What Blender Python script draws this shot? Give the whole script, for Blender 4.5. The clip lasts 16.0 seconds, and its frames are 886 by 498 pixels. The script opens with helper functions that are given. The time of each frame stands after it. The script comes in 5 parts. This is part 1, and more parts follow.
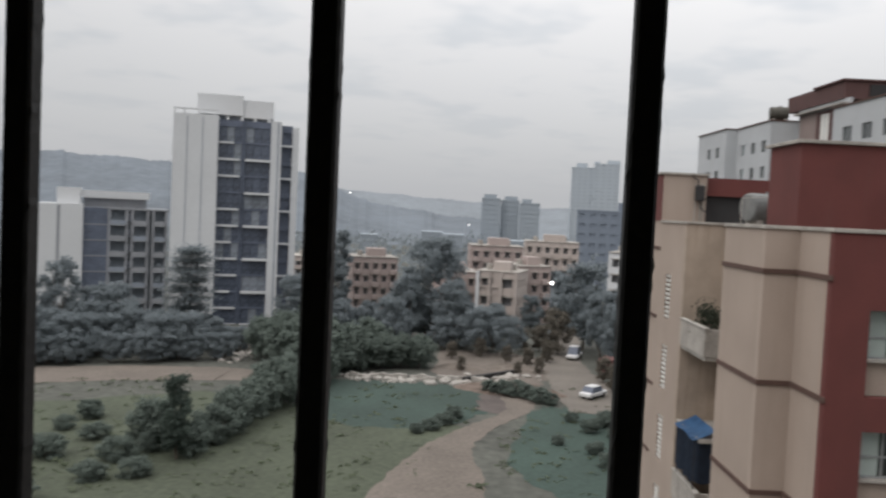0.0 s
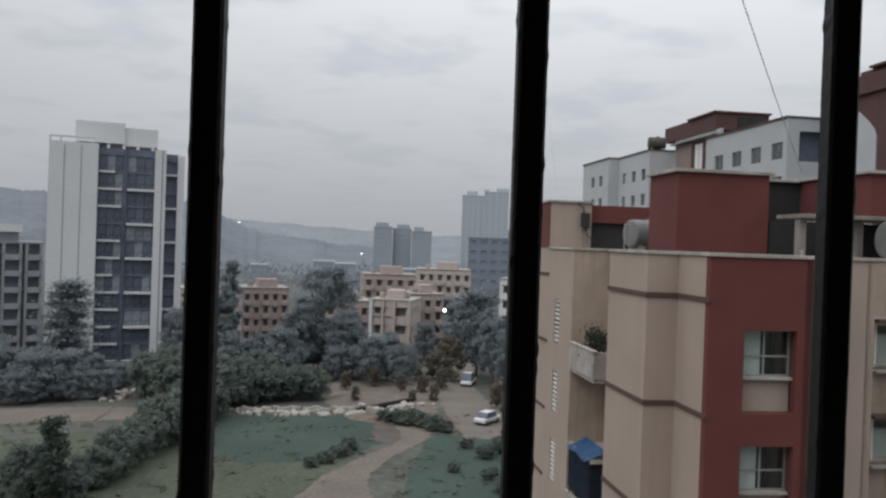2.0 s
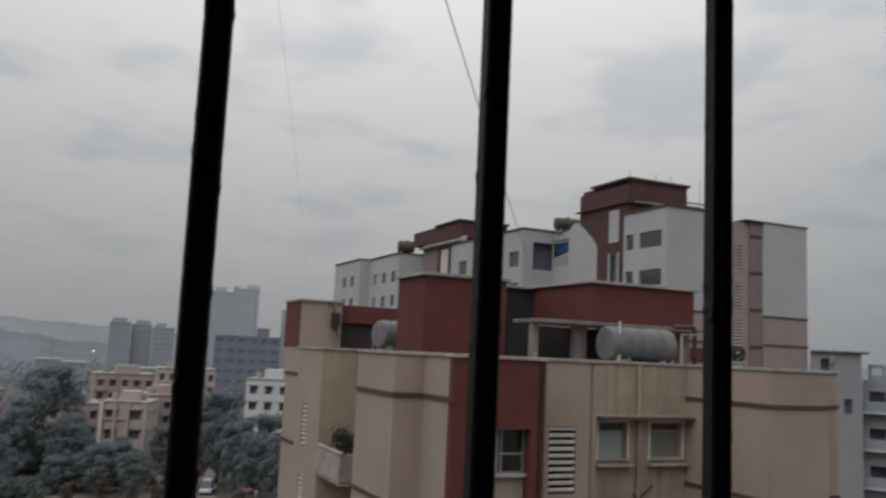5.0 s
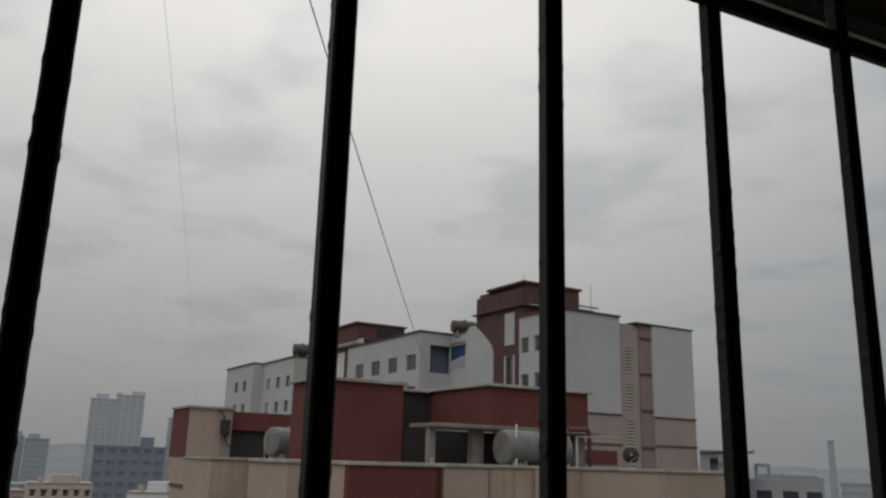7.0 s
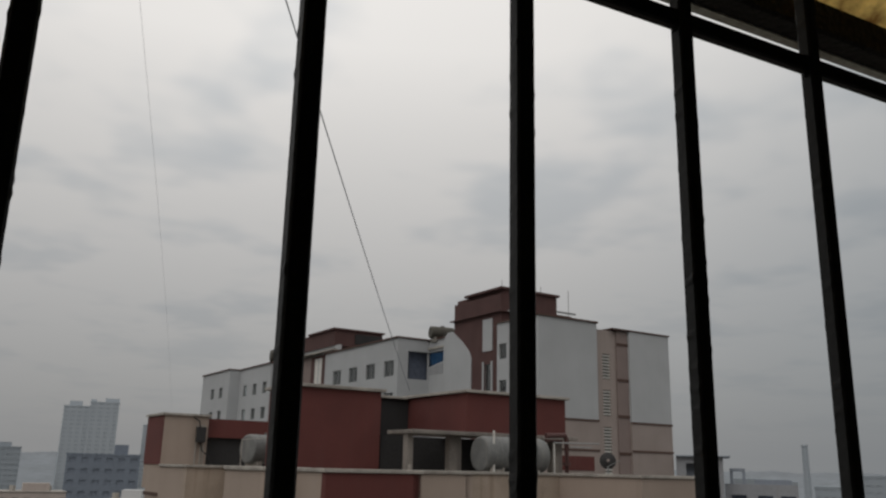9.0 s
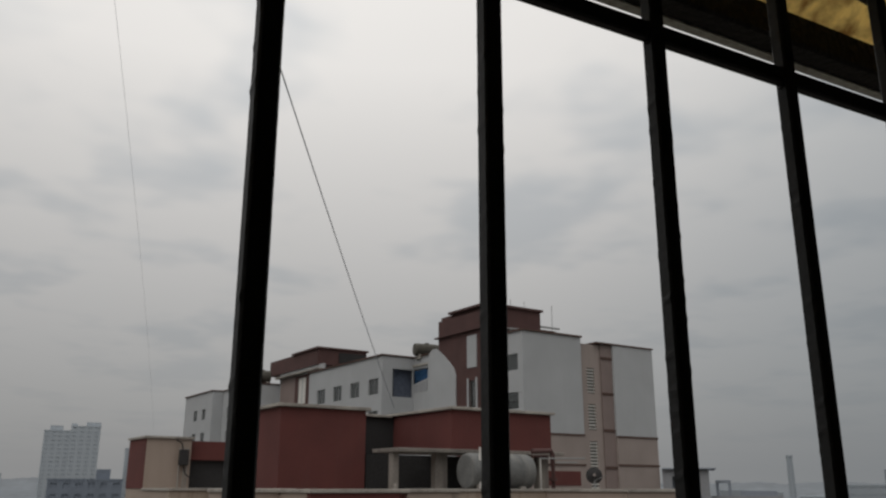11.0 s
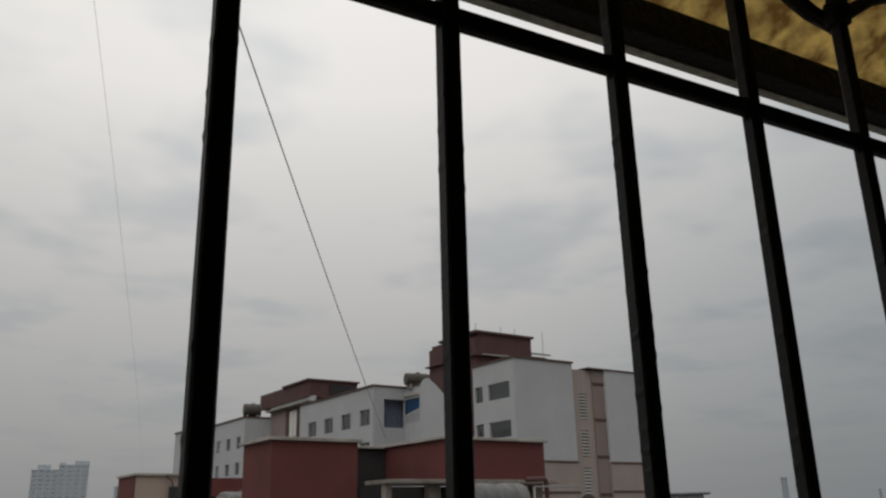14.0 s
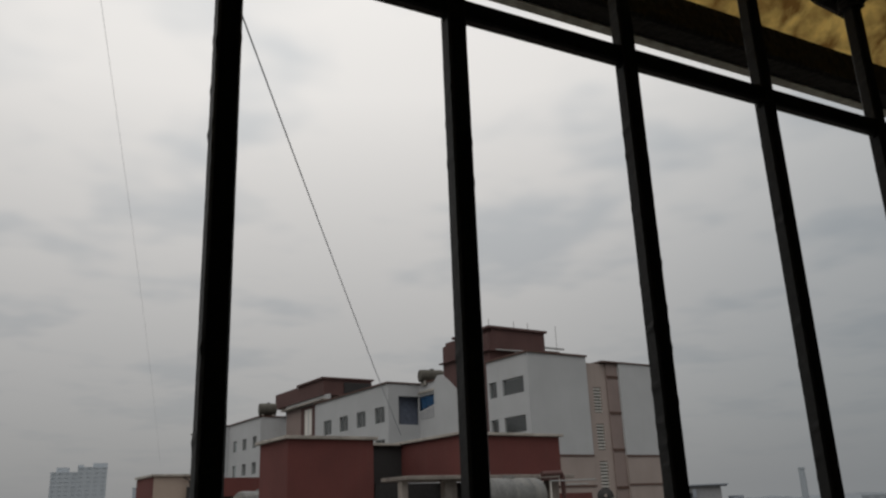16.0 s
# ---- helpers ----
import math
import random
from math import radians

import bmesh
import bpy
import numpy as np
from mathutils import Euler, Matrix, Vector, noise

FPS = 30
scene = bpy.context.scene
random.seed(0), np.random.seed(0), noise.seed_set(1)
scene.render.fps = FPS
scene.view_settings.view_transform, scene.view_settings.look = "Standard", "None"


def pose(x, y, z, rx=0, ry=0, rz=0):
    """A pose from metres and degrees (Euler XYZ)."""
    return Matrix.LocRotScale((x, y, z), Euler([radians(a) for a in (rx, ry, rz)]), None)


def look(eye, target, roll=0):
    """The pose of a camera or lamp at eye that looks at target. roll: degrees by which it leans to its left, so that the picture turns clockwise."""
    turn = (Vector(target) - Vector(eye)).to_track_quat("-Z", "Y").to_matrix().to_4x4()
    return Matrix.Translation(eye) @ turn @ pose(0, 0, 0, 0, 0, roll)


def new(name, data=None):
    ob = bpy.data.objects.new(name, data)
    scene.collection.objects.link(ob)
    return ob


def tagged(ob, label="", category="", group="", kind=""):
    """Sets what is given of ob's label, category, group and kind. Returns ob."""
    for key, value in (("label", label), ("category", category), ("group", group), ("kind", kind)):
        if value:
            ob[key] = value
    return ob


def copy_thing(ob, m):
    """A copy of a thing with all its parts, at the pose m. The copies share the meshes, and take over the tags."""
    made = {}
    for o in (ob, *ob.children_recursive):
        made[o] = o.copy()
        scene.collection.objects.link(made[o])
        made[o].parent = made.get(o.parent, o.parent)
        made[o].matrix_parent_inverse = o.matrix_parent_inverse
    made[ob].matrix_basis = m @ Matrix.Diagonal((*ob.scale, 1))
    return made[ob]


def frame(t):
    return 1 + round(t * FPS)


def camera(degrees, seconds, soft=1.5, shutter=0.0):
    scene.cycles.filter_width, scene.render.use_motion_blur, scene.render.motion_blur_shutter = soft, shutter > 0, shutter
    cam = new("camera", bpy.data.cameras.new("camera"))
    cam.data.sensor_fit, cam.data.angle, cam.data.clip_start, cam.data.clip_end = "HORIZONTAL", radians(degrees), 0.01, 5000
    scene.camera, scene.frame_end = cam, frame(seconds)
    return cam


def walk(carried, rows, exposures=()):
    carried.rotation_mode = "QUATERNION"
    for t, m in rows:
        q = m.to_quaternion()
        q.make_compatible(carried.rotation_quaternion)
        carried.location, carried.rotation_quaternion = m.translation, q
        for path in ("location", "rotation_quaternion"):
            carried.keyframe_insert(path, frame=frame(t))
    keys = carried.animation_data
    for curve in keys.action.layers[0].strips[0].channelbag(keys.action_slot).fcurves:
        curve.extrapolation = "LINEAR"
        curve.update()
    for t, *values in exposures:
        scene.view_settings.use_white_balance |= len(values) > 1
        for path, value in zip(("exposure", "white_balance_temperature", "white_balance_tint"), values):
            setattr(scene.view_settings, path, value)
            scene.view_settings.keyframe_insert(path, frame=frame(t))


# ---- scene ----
cam = camera(55.9, 16.0, soft=2.4, shutter=0.5)
PATH = [
    (0, pose(0.0003, 0.0000, 23.0000, 87.350, -2.690, 4.442)),
    (0.5, pose(-0.0056, 0.0115, 23.0027, 87.951, -2.663, -0.264)),
    (1, pose(-0.0013, 0.0092, 23.0100, 88.595, -2.094, -2.309)),
    (1.5, pose(0.0036, 0.0073, 23.0189, 88.898, -1.876, -2.266)),
    (2, pose(0.0016, 0.0014, 23.0209, 89.588, -2.001, -2.942)),
    (2.5, pose(0.0024, 0.0011, 23.0212, 90.819, -1.962, -4.530)),
    (3, pose(0.0041, -0.0029, 23.0217, 91.688, -2.158, -6.997)),
    (3.5, pose(0.0185, -0.0093, 23.0202, 92.372, -2.313, -10.573)),
    (4, pose(0.0254, -0.0216, 23.0234, 93.506, -1.998, -12.335)),
    (4.5, pose(0.0242, -0.0311, 23.0265, 94.646, -2.708, -15.042)),
    (5, pose(0.0287, -0.0156, 23.0323, 97.066, -2.651, -19.921)),
    (7.5, pose(0.0538, -0.0343, 23.0510, 104.790, -1.550, -27.473)),
    (8, pose(0.0560, -0.0333, 23.0542, 104.697, -1.601, -28.274)),
    (8.5, pose(0.0554, -0.0263, 23.0577, 104.548, -1.187, -28.151)),
    (9, pose(0.0554, -0.0307, 23.0619, 104.778, -1.252, -28.323)),
    (11.5, pose(0.0745, -0.0195, 23.0695, 105.971, 0.146, -29.504)),
    (12, pose(0.0786, -0.0204, 23.0705, 105.503, -0.052, -29.970)),
    (12.5, pose(0.0803, -0.0183, 23.0717, 105.401, 0.160, -29.791)),
    (13, pose(0.0843, -0.0201, 23.0722, 106.058, 0.384, -29.733)),
    (13.5, pose(0.0849, -0.0224, 23.0734, 107.042, 0.381, -30.023)),
    (14, pose(0.0824, -0.0239, 23.0760, 107.869, 1.302, -29.598)),
    (14.5, pose(0.0817, -0.0278, 23.0793, 108.364, 3.039, -28.200)),
    (15, pose(0.0883, -0.0215, 23.0815, 108.509, 3.014, -28.394)),
    (15.5, pose(0.0870, -0.0212, 23.0805, 108.203, 2.737, -28.446)),
    (16, pose(0.0854, -0.0196, 23.0774, 107.644, 2.191, -28.498)),
]
EXPOSURES = [(0, 0.88, 6380, 11), (0.5, 0.82, 6290, 11), (1.5, 0.67, 6150, 10), (3, 0.51, 6200, 10), (4, 0.32, 6320, 10), (5, 0.18, 6420, 10), (7.5, -0.04, 6550, 10), (16, -0.04, 6550, 10)]
walk(cam, PATH, EXPOSURES)

# ---- world and sun ----
EYE = 23.0
world = bpy.data.worlds.new("overcast")
scene.world = world
world.use_nodes = True
wn, wl = world.node_tree.nodes, world.node_tree.links
wn.clear()
w_out = wn.new("ShaderNodeOutputWorld")
w_bg = wn.new("ShaderNodeBackground")
w_bg.inputs["Strength"].default_value = 1.0
wl.new(w_bg.outputs[0], w_out.inputs[0])
w_sky = wn.new("ShaderNodeTexSky")
w_sky.sky_type = "NISHITA"
w_sky.sun_disc = False
w_sky.sun_elevation, w_sky.sun_rotation = radians(45), radians(-129)
w_sky.dust_density = 6.0
w_co = wn.new("ShaderNodeTexCoord")
w_sep = wn.new("ShaderNodeSeparateXYZ")
wl.new(w_co.outputs["Generated"], w_sep.inputs[0])


def world_math(op, a, b):
    n = wn.new("ShaderNodeMath")
    n.operation = op
    for k, v in ((0, a), (1, b)):
        if isinstance(v, (int, float)):
            n.inputs[k].default_value = v
        else:
            wl.new(v, n.inputs[k])
    return n.outputs[0]


# the cloud layer: flat sheets of stratus, so the pattern widens overhead and narrows to the horizon
w_h = world_math("MAXIMUM", w_sep.outputs[2], 0.02)
w_hh = world_math("ADD", w_h, 0.12)
w_cx = world_math("DIVIDE", w_sep.outputs[0], w_hh)
w_cy = world_math("DIVIDE", w_sep.outputs[1], w_hh)
w_comb = wn.new("ShaderNodeCombineXYZ")
wl.new(w_cx, w_comb.inputs[0])
wl.new(w_cy, w_comb.inputs[1])
w_n = wn.new("ShaderNodeTexNoise")
w_n.inputs["Scale"].default_value = 1.9
w_n.inputs["Detail"].default_value = 3.0
w_n.inputs["Roughness"].default_value = 0.55
wl.new(w_comb.outputs[0], w_n.inputs["Vector"])
w_ramp = wn.new("ShaderNodeValToRGB")
w_ramp.color_ramp.elements[0].position, w_ramp.color_ramp.elements[0].color = 0.32, (0.505, 0.520, 0.528, 1)
w_ramp.color_ramp.elements[1].position, w_ramp.color_ramp.elements[1].color = 0.53, (0.672, 0.656, 0.634, 1)
w_ramp.color_ramp.interpolation = "EASE"
wl.new(w_n.outputs[0], w_ramp.inputs[0])
# thinner cloud round the hidden sun, smog towards the horizon
w_dot = wn.new("ShaderNodeVectorMath")
w_dot.operation = "DOT_PRODUCT"
wl.new(w_co.outputs["Generated"], w_dot.inputs[0])
w_dot.inputs[1].default_value = (0.22, 0.80, 0.56)
w_glow = wn.new("ShaderNodeMapRange")
w_glow.inputs["From Min"].default_value, w_glow.inputs["From Max"].default_value = 0.62, 1.0
w_glow.inputs["To Min"].default_value, w_glow.inputs["To Max"].default_value = 0.80, 1.22
wl.new(w_dot.outputs["Value"], w_glow.inputs["Value"])
w_mul = wn.new("ShaderNodeVectorMath")
w_mul.operation = "SCALE"
wl.new(w_ramp.outputs[0], w_mul.inputs[0])
# an overcast sky is brightest overhead
w_p4 = world_math("POWER", w_h, 4.0)
w_zen = world_math("MULTIPLY_ADD", w_p4, 1.7)
w_zen.node.inputs[2].default_value = 1.0
wl.new(world_math("MULTIPLY", w_glow.outputs[0], w_zen), w_mul.inputs["Scale"])
w_smog = wn.new("ShaderNodeMapRange")
w_smog.inputs["From Min"].default_value, w_smog.inputs["From Max"].default_value = 0.02, 0.47
w_smog.inputs["To Min"].default_value, w_smog.inputs["To Max"].default_value = 1.0, 0.0
wl.new(w_sep.outputs[2], w_smog.inputs["Value"])
w_mix = wn.new("ShaderNodeMix")
w_mix.data_type = "RGBA"
wl.new(w_smog.outputs[0], w_mix.inputs["Factor"])
wl.new(w_mul.outputs[0], w_mix.inputs[6])
w_mix.inputs[7].default_value = (0.288, 0.291, 0.293, 1)
w_sc = wn.new("ShaderNodeVectorMath")
w_sc.operation = "SCALE"
w_sc.inputs["Scale"].default_value = 0.08
wl.new(w_sky.outputs[0], w_sc.inputs[0])
w_fin = wn.new("ShaderNodeMix")
w_fin.data_type = "RGBA"
w_fin.inputs["Factor"].default_value = 0.92
wl.new(w_sc.outputs[0], w_fin.inputs[6])
# thicker murk over the works to the east
w_east = wn.new("ShaderNodeMapRange")
w_east.interpolation_type = "SMOOTHSTEP"
w_east.inputs["From Min"].default_value, w_east.inputs["From Max"].default_value = 0.52, 0.92
wl.new(w_sep.outputs[0], w_east.inputs["Value"])
w_murk = wn.new("ShaderNodeMix")
w_murk.data_type, w_murk.blend_type = "RGBA", "MULTIPLY"
wl.new(w_east.outputs[0], w_murk.inputs["Factor"])
wl.new(w_mix.outputs[2], w_murk.inputs[6])
w_murk.inputs[7].default_value = (0.78, 0.82, 0.85, 1)
wl.new(w_murk.outputs[2], w_fin.inputs[7])
wl.new(w_fin.outputs[2], w_bg.inputs[0])

sun_data = bpy.data.lights.new("sun", "SUN")
sun_data.energy, sun_data.angle, sun_data.color = 0.6, radians(50), (1.0, 0.97, 0.93)
sun = new("sun", sun_data)
sun.matrix_world = look((-105, -85, 160), (0, 0, 20))


# ---- materials ----
def material(name, colour, rough=0.85, spread=0.12, scale=1.5, fine=25.0, bump=0.15, metal=0.0, streak=0.0, stain=(0.2, 0.18, 0.16)):
    """A painted, plastered or grown surface: two scales of tone, fine relief, and rain streaks where asked."""
    m = bpy.data.materials.new(name)
    m.use_nodes = True
    n, l = m.node_tree.nodes, m.node_tree.links
    b = n["Principled BSDF"]
    b.inputs["Roughness"].default_value = rough
    b.inputs["Metallic"].default_value = metal
    co = n.new("ShaderNodeTexCoord")
    big = n.new("ShaderNodeTexNoise")
    big.inputs["Scale"].default_value, big.inputs["Detail"].default_value = scale, 4
    small = n.new("ShaderNodeTexNoise")
    small.inputs["Scale"].default_value, small.inputs["Detail"].default_value = fine, 3
    l.new(co.outputs["Object"], big.inputs["Vector"])
    l.new(co.outputs["Object"], small.inputs["Vector"])
    add = n.new("ShaderNodeMath")
    add.operation = "ADD"
    l.new(big.outputs[0], add.inputs[0])
    l.new(small.outputs[0], add.inputs[1])
    info = n.new("ShaderNodeObjectInfo")
    rnd = n.new("ShaderNodeMath")
    rnd.operation = "MULTIPLY_ADD"
    l.new(info.outputs["Random"], rnd.inputs[0])
    rnd.inputs[1].default_value = 0.2
    l.new(add.outputs[0], rnd.inputs[2])
    ramp = n.new("ShaderNodeValToRGB")
    lo = [c * (1 - spread * 1.6) for c in colour]
    hi = [min(0.9, c * (1 + spread)) for c in colour]
    ramp.color_ramp.elements[0].position, ramp.color_ramp.elements[0].color = 0.40, (*lo, 1)
    ramp.color_ramp.elements[1].position, ramp.color_ramp.elements[1].color = 0.80, (*hi, 1)
    half = n.new("ShaderNodeMath")
    half.operation = "MULTIPLY"
    half.inputs[1].default_value = 0.52
    l.new(rnd.outputs[0], half.inputs[0])
    l.new(half.outputs[0], ramp.inputs[0])
    out = ramp.outputs[0]
    if streak:
        mp = n.new("ShaderNodeMapping")
        mp.inputs["Scale"].default_value = (1.7, 1.7, 0.14)
        l.new(co.outputs["Object"], mp.inputs[0])
        st = n.new("ShaderNodeTexNoise")
        st.inputs["Scale"].default_value, st.inputs["Detail"].default_value = 1.6, 5
        l.new(mp.outputs[0], st.inputs["Vector"])
        rg = n.new("ShaderNodeMapRange")
        rg.inputs["From Min"].default_value, rg.inputs["From Max"].default_value = 0.52, 0.74
        rg.inputs["To Min"].default_value, rg.inputs["To Max"].default_value = 0.0, streak
        l.new(st.outputs[0], rg.inputs["Value"])
        mx = n.new("ShaderNodeMix")
        mx.data_type = "RGBA"
        l.new(rg.outputs[0], mx.inputs["Factor"])
        l.new(out, mx.inputs[6])
        mx.inputs[7].default_value = (*stain, 1)
        out = mx.outputs[2]
    l.new(out, b.inputs["Base Color"])
    if bump:
        bp = n.new("ShaderNodeBump")
        bp.inputs["Strength"].default_value, bp.inputs["Distance"].default_value = bump, 0.02
        l.new(small.outputs[0], bp.inputs["Height"])
        l.new(bp.outputs[0], b.inputs["Normal"])
    return m


def glass(name, tint, gloss=0.35):
    m = bpy.data.materials.new(name)
    m.use_nodes = True
    n, l = m.node_tree.nodes, m.node_tree.links
    n.remove(n["Principled BSDF"])
    tr, gl, mx, lw = (n.new("ShaderNodeBsdfTransparent"), n.new("ShaderNodeBsdfGlossy"), n.new("ShaderNodeMixShader"), n.new("ShaderNodeLayerWeight"))
    tr.inputs[0].default_value = (*tint, 1)
    gl.inputs["Roughness"].default_value = 0.06
    lw.inputs[0].default_value = gloss
    sheen = n.new("ShaderNodeMapRange")
    sheen.inputs["To Min"].default_value, sheen.inputs["To Max"].default_value = 0.03, 0.22
    l.new(lw.outputs["Facing"], sheen.inputs["Value"])
    l.new(sheen.outputs[0], mx.inputs[0])
    l.new(tr.outputs[0], mx.inputs[1])
    l.new(gl.outputs[0], mx.inputs[2])
    l.new(mx.outputs[0], n["Material Output"].inputs[0])
    return m


def leaves(name, colour):
    m = bpy.data.materials.new(name)
    m.use_nodes = True
    n, l = m.node_tree.nodes, m.node_tree.links
    b = n["Principled BSDF"]
    b.inputs["Roughness"].default_value = 0.8
    b.inputs["Specular IOR Level"].default_value = 0.1
    g = n.new("ShaderNodeNewGeometry")
    r = n.new("ShaderNodeValToRGB")
    r.color_ramp.elements[0].color = (*[c * 0.9 for c in colour], 1)
    r.color_ramp.elements[1].color = (*[c * 1.08 for c in colour], 1)
    l.new(g.outputs["Random Per Island"], r.inputs[0])
    l.new(r.outputs[0], b.inputs["Base Color"])
    t = n.new("ShaderNodeBsdfTranslucent")
    l.new(r.outputs[0], t.inputs[0])
    mx = n.new("ShaderNodeMixShader")
    mx.inputs[0].default_value = 0.5
    l.new(b.outputs[0], mx.inputs[1])
    l.new(t.outputs[0], mx.inputs[2])
    l.new(mx.outputs[0], n["Material Output"].inputs[0])
    return m


M_BEIGE = material("beige_render", (0.345, 0.28, 0.236), 0.9, 0.12, 0.35, 30, 0.2, streak=0.38, stain=(0.27, 0.22, 0.18))
M_RED = material("brick_red_paint", (0.114, 0.031, 0.027), 0.85, 0.14, 0.8, 28, 0.2, streak=0.2, stain=(0.10, 0.05, 0.045))
M_BROWN = material("brown_band_paint", (0.085, 0.048, 0.038), 0.85, 0.15, 3, 30, 0.15)
M_WHITE = material("white_wall_paint", (0.395, 0.41, 0.425), 0.85, 0.07, 0.4, 20, 0.1, streak=0.2, stain=(0.32, 0.32, 0.315))
M_CONC = material("weathered_concrete", (0.36, 0.34, 0.31), 0.92, 0.2, 1.2, 22, 0.3, streak=0.5)
M_COPING = material("pale_coping", (0.36, 0.335, 0.305), 0.92, 0.3, 1.1, 26, 0.3, streak=0.55)
# near-black colour stands in for the shade inside rooms and louvres
M_DARK = material("shade_toned_interior", (0.055, 0.056, 0.057), 0.95, 0.2, 1, 12, 0.1)
M_TANK_DARK = material("dark_tank_plastic", (0.072, 0.068, 0.056), 0.8, 0.25, 1.5, 20, 0.1, streak=0.3, stain=(0.14, 0.13, 0.11))
M_GRIMY = material("grimy_beige_render", (0.385, 0.315, 0.255), 0.92, 0.22, 0.9, 26, 0.25, streak=0.8, stain=(0.17, 0.125, 0.09))
M_MAROON = material("maroon_paint", (0.082, 0.04, 0.037), 0.85, 0.15, 0.6, 22, 0.2, streak=0.2, stain=(0.09, 0.06, 0.055))
M_FRAME = material("aluminium_frame", (0.28, 0.29, 0.29), 0.5, 0.1, 4, 40, 0.05, metal=0.3)
M_GLASS = glass("window_glass", (0.86, 0.9, 0.9), 0.45)
M_SLAT = material("white_slat", (0.62, 0.61, 0.58), 0.7, 0.1, 3, 30, 0.05)
M_TANK = material("grey_tank_plastic", (0.165, 0.17, 0.168), 0.8, 0.25, 1.5, 20, 0.1, streak=0.4, stain=(0.3, 0.29, 0.26))
M_BLUE = material("blue_tarpaulin", (0.055, 0.16, 0.34), 0.5, 0.25, 4, 25, 0.3)
M_BAR = material("black_bar_paint", (0.014, 0.0135, 0.013), 0.62, 0.3, 12, 220, 0.06)
# very pale so that the worn edge looks lit from below
M_LIP = material("light_toned_steel_edge", (0.78, 0.7, 0.62), 0.7, 0.3, 15, 90, 0.2)
M_RUST = material("rusty_steel", (0.022, 0.017, 0.014), 0.8, 0.3, 15, 120, 0.4)
M_GROUND = material("dry_earth_scrub", (0.078, 0.08, 0.068), 1.0, 0.35, 0.05, 0.9, 0.6)
M_GRASS = material("field_grass", (0.056, 0.066, 0.043), 1.0, 0.35, 0.08, 1.6, 0.6)
M_GRASS_DARK = material("dark_crop_grass", (0.034, 0.056, 0.046), 1.0, 0.3, 0.1, 1.8, 0.6)
M_DIRT = material("bare_dirt", (0.15, 0.127, 0.108), 1.0, 0.22, 0.15, 2.5, 0.4)
M_ROAD = material("sandy_road", (0.155, 0.137, 0.118), 0.95, 0.2, 0.2, 4, 0.2)
M_BARK = material("bark", (0.12, 0.10, 0.08), 0.95, 0.3, 3, 20, 0.5)
# haze before the trees is painted in: leaf colour lifted to grey-blue
M_LEAF = leaves("haze_lifted_leaves", (0.225, 0.255, 0.27))
M_SHRUB = leaves("shrub_leaves", (0.15, 0.18, 0.158))
M_LEAF_SAP = leaves("sapling_leaves", (0.085, 0.108, 0.092))
M_LEAF_POT = leaves("potted_leaves", (0.05, 0.058, 0.042))
M_WEED = leaves("field_weeds", (0.12, 0.14, 0.095))
M_NAVY = material("navy_shade_cloth", (0.022, 0.035, 0.062), 0.7, 0.3, 4, 25, 0.3)
M_LEAF_DRY = leaves("dusty_leaves", (0.17, 0.155, 0.13))
M_TOWER_W = material("tower_white_cladding", (0.56, 0.57, 0.58), 0.7, 0.05, 0.1, 3, 0.05)
M_TPANE = material("slate_tower_pane", (0.1, 0.118, 0.158), 0.25, 0.35, 0.3, 2, 0)
M_TPANE_LIT = material("pale_blind_behind_pane", (0.22, 0.245, 0.28), 0.35, 0.3, 0.4, 2, 0)
M_TOWER_D = material("tower_slate_cladding", (0.11, 0.13, 0.178), 0.5, 0.25, 0.35, 3, 0.05)
M_PINK = material("pink_beige_wall", (0.37, 0.305, 0.285), 0.9, 0.1, 0.3, 5, 0.1, streak=0.3)
M_CREAM = material("cream_wall", (0.43, 0.375, 0.345), 0.9, 0.08, 0.3, 5, 0.1, streak=0.25)
M_GREYB = material("grey_block_wall", (0.25, 0.28, 0.325), 0.9, 0.1, 0.2, 4, 0.1)
# smog of distance is painted into these pale blue-grey base colours
M_HAZE1 = material("smog_toned_tower_wall", (0.385, 0.425, 0.465), 1.0, 0.05, 0.05, 1, 0)
M_HAZE2 = material("smog_toned_block_wall", (0.29, 0.325, 0.36), 1.0, 0.05, 0.05, 1, 0)
M_HAZE3 = material("smog_toned_windows", (0.35, 0.39, 0.43), 0.8, 0.05, 0.05, 1, 0)
M_HILL = material("smog_toned_hill", (0.165, 0.185, 0.205), 1.0, 0.14, 0.02, 0.12, 0)
# room colour raised to imitate haze over the old flats' windows
M_ROOMS = material("haze_lifted_rooms", (0.26, 0.26, 0.27), 0.95, 0.2, 0.5, 6, 0)
M_OLDGREY = material("grey_flats_wall", (0.27, 0.28, 0.3), 0.9, 0.1, 0.3, 5, 0.1, streak=0.25)
# near-black: painted-in recess shade, some soot, and the colour of dark fittings
M_SHADE_SOOT = material("shade_and_soot_black", (0.03, 0.029, 0.03), 0.95, 0.25, 0.8, 15, 0.2)
# leaf colour carries the smog that lies before these woods
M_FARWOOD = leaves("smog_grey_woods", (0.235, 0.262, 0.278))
M_PLASTER = material("room_plaster", (0.3, 0.29, 0.27), 0.9, 0.08, 1, 20, 0.1)
M_AWNING = bpy.data.materials.new("yellow_fibre_sheet")
M_AWNING.use_nodes = True
_n, _l = M_AWNING.node_tree.nodes, M_AWNING.node_tree.links
_b = _n["Principled BSDF"]
_b.inputs["Roughness"].default_value = 0.6
_t = _n.new("ShaderNodeBsdfTranslucent")
_m = _n.new("ShaderNodeMixShader")
_m.inputs[0].default_value = 0.8
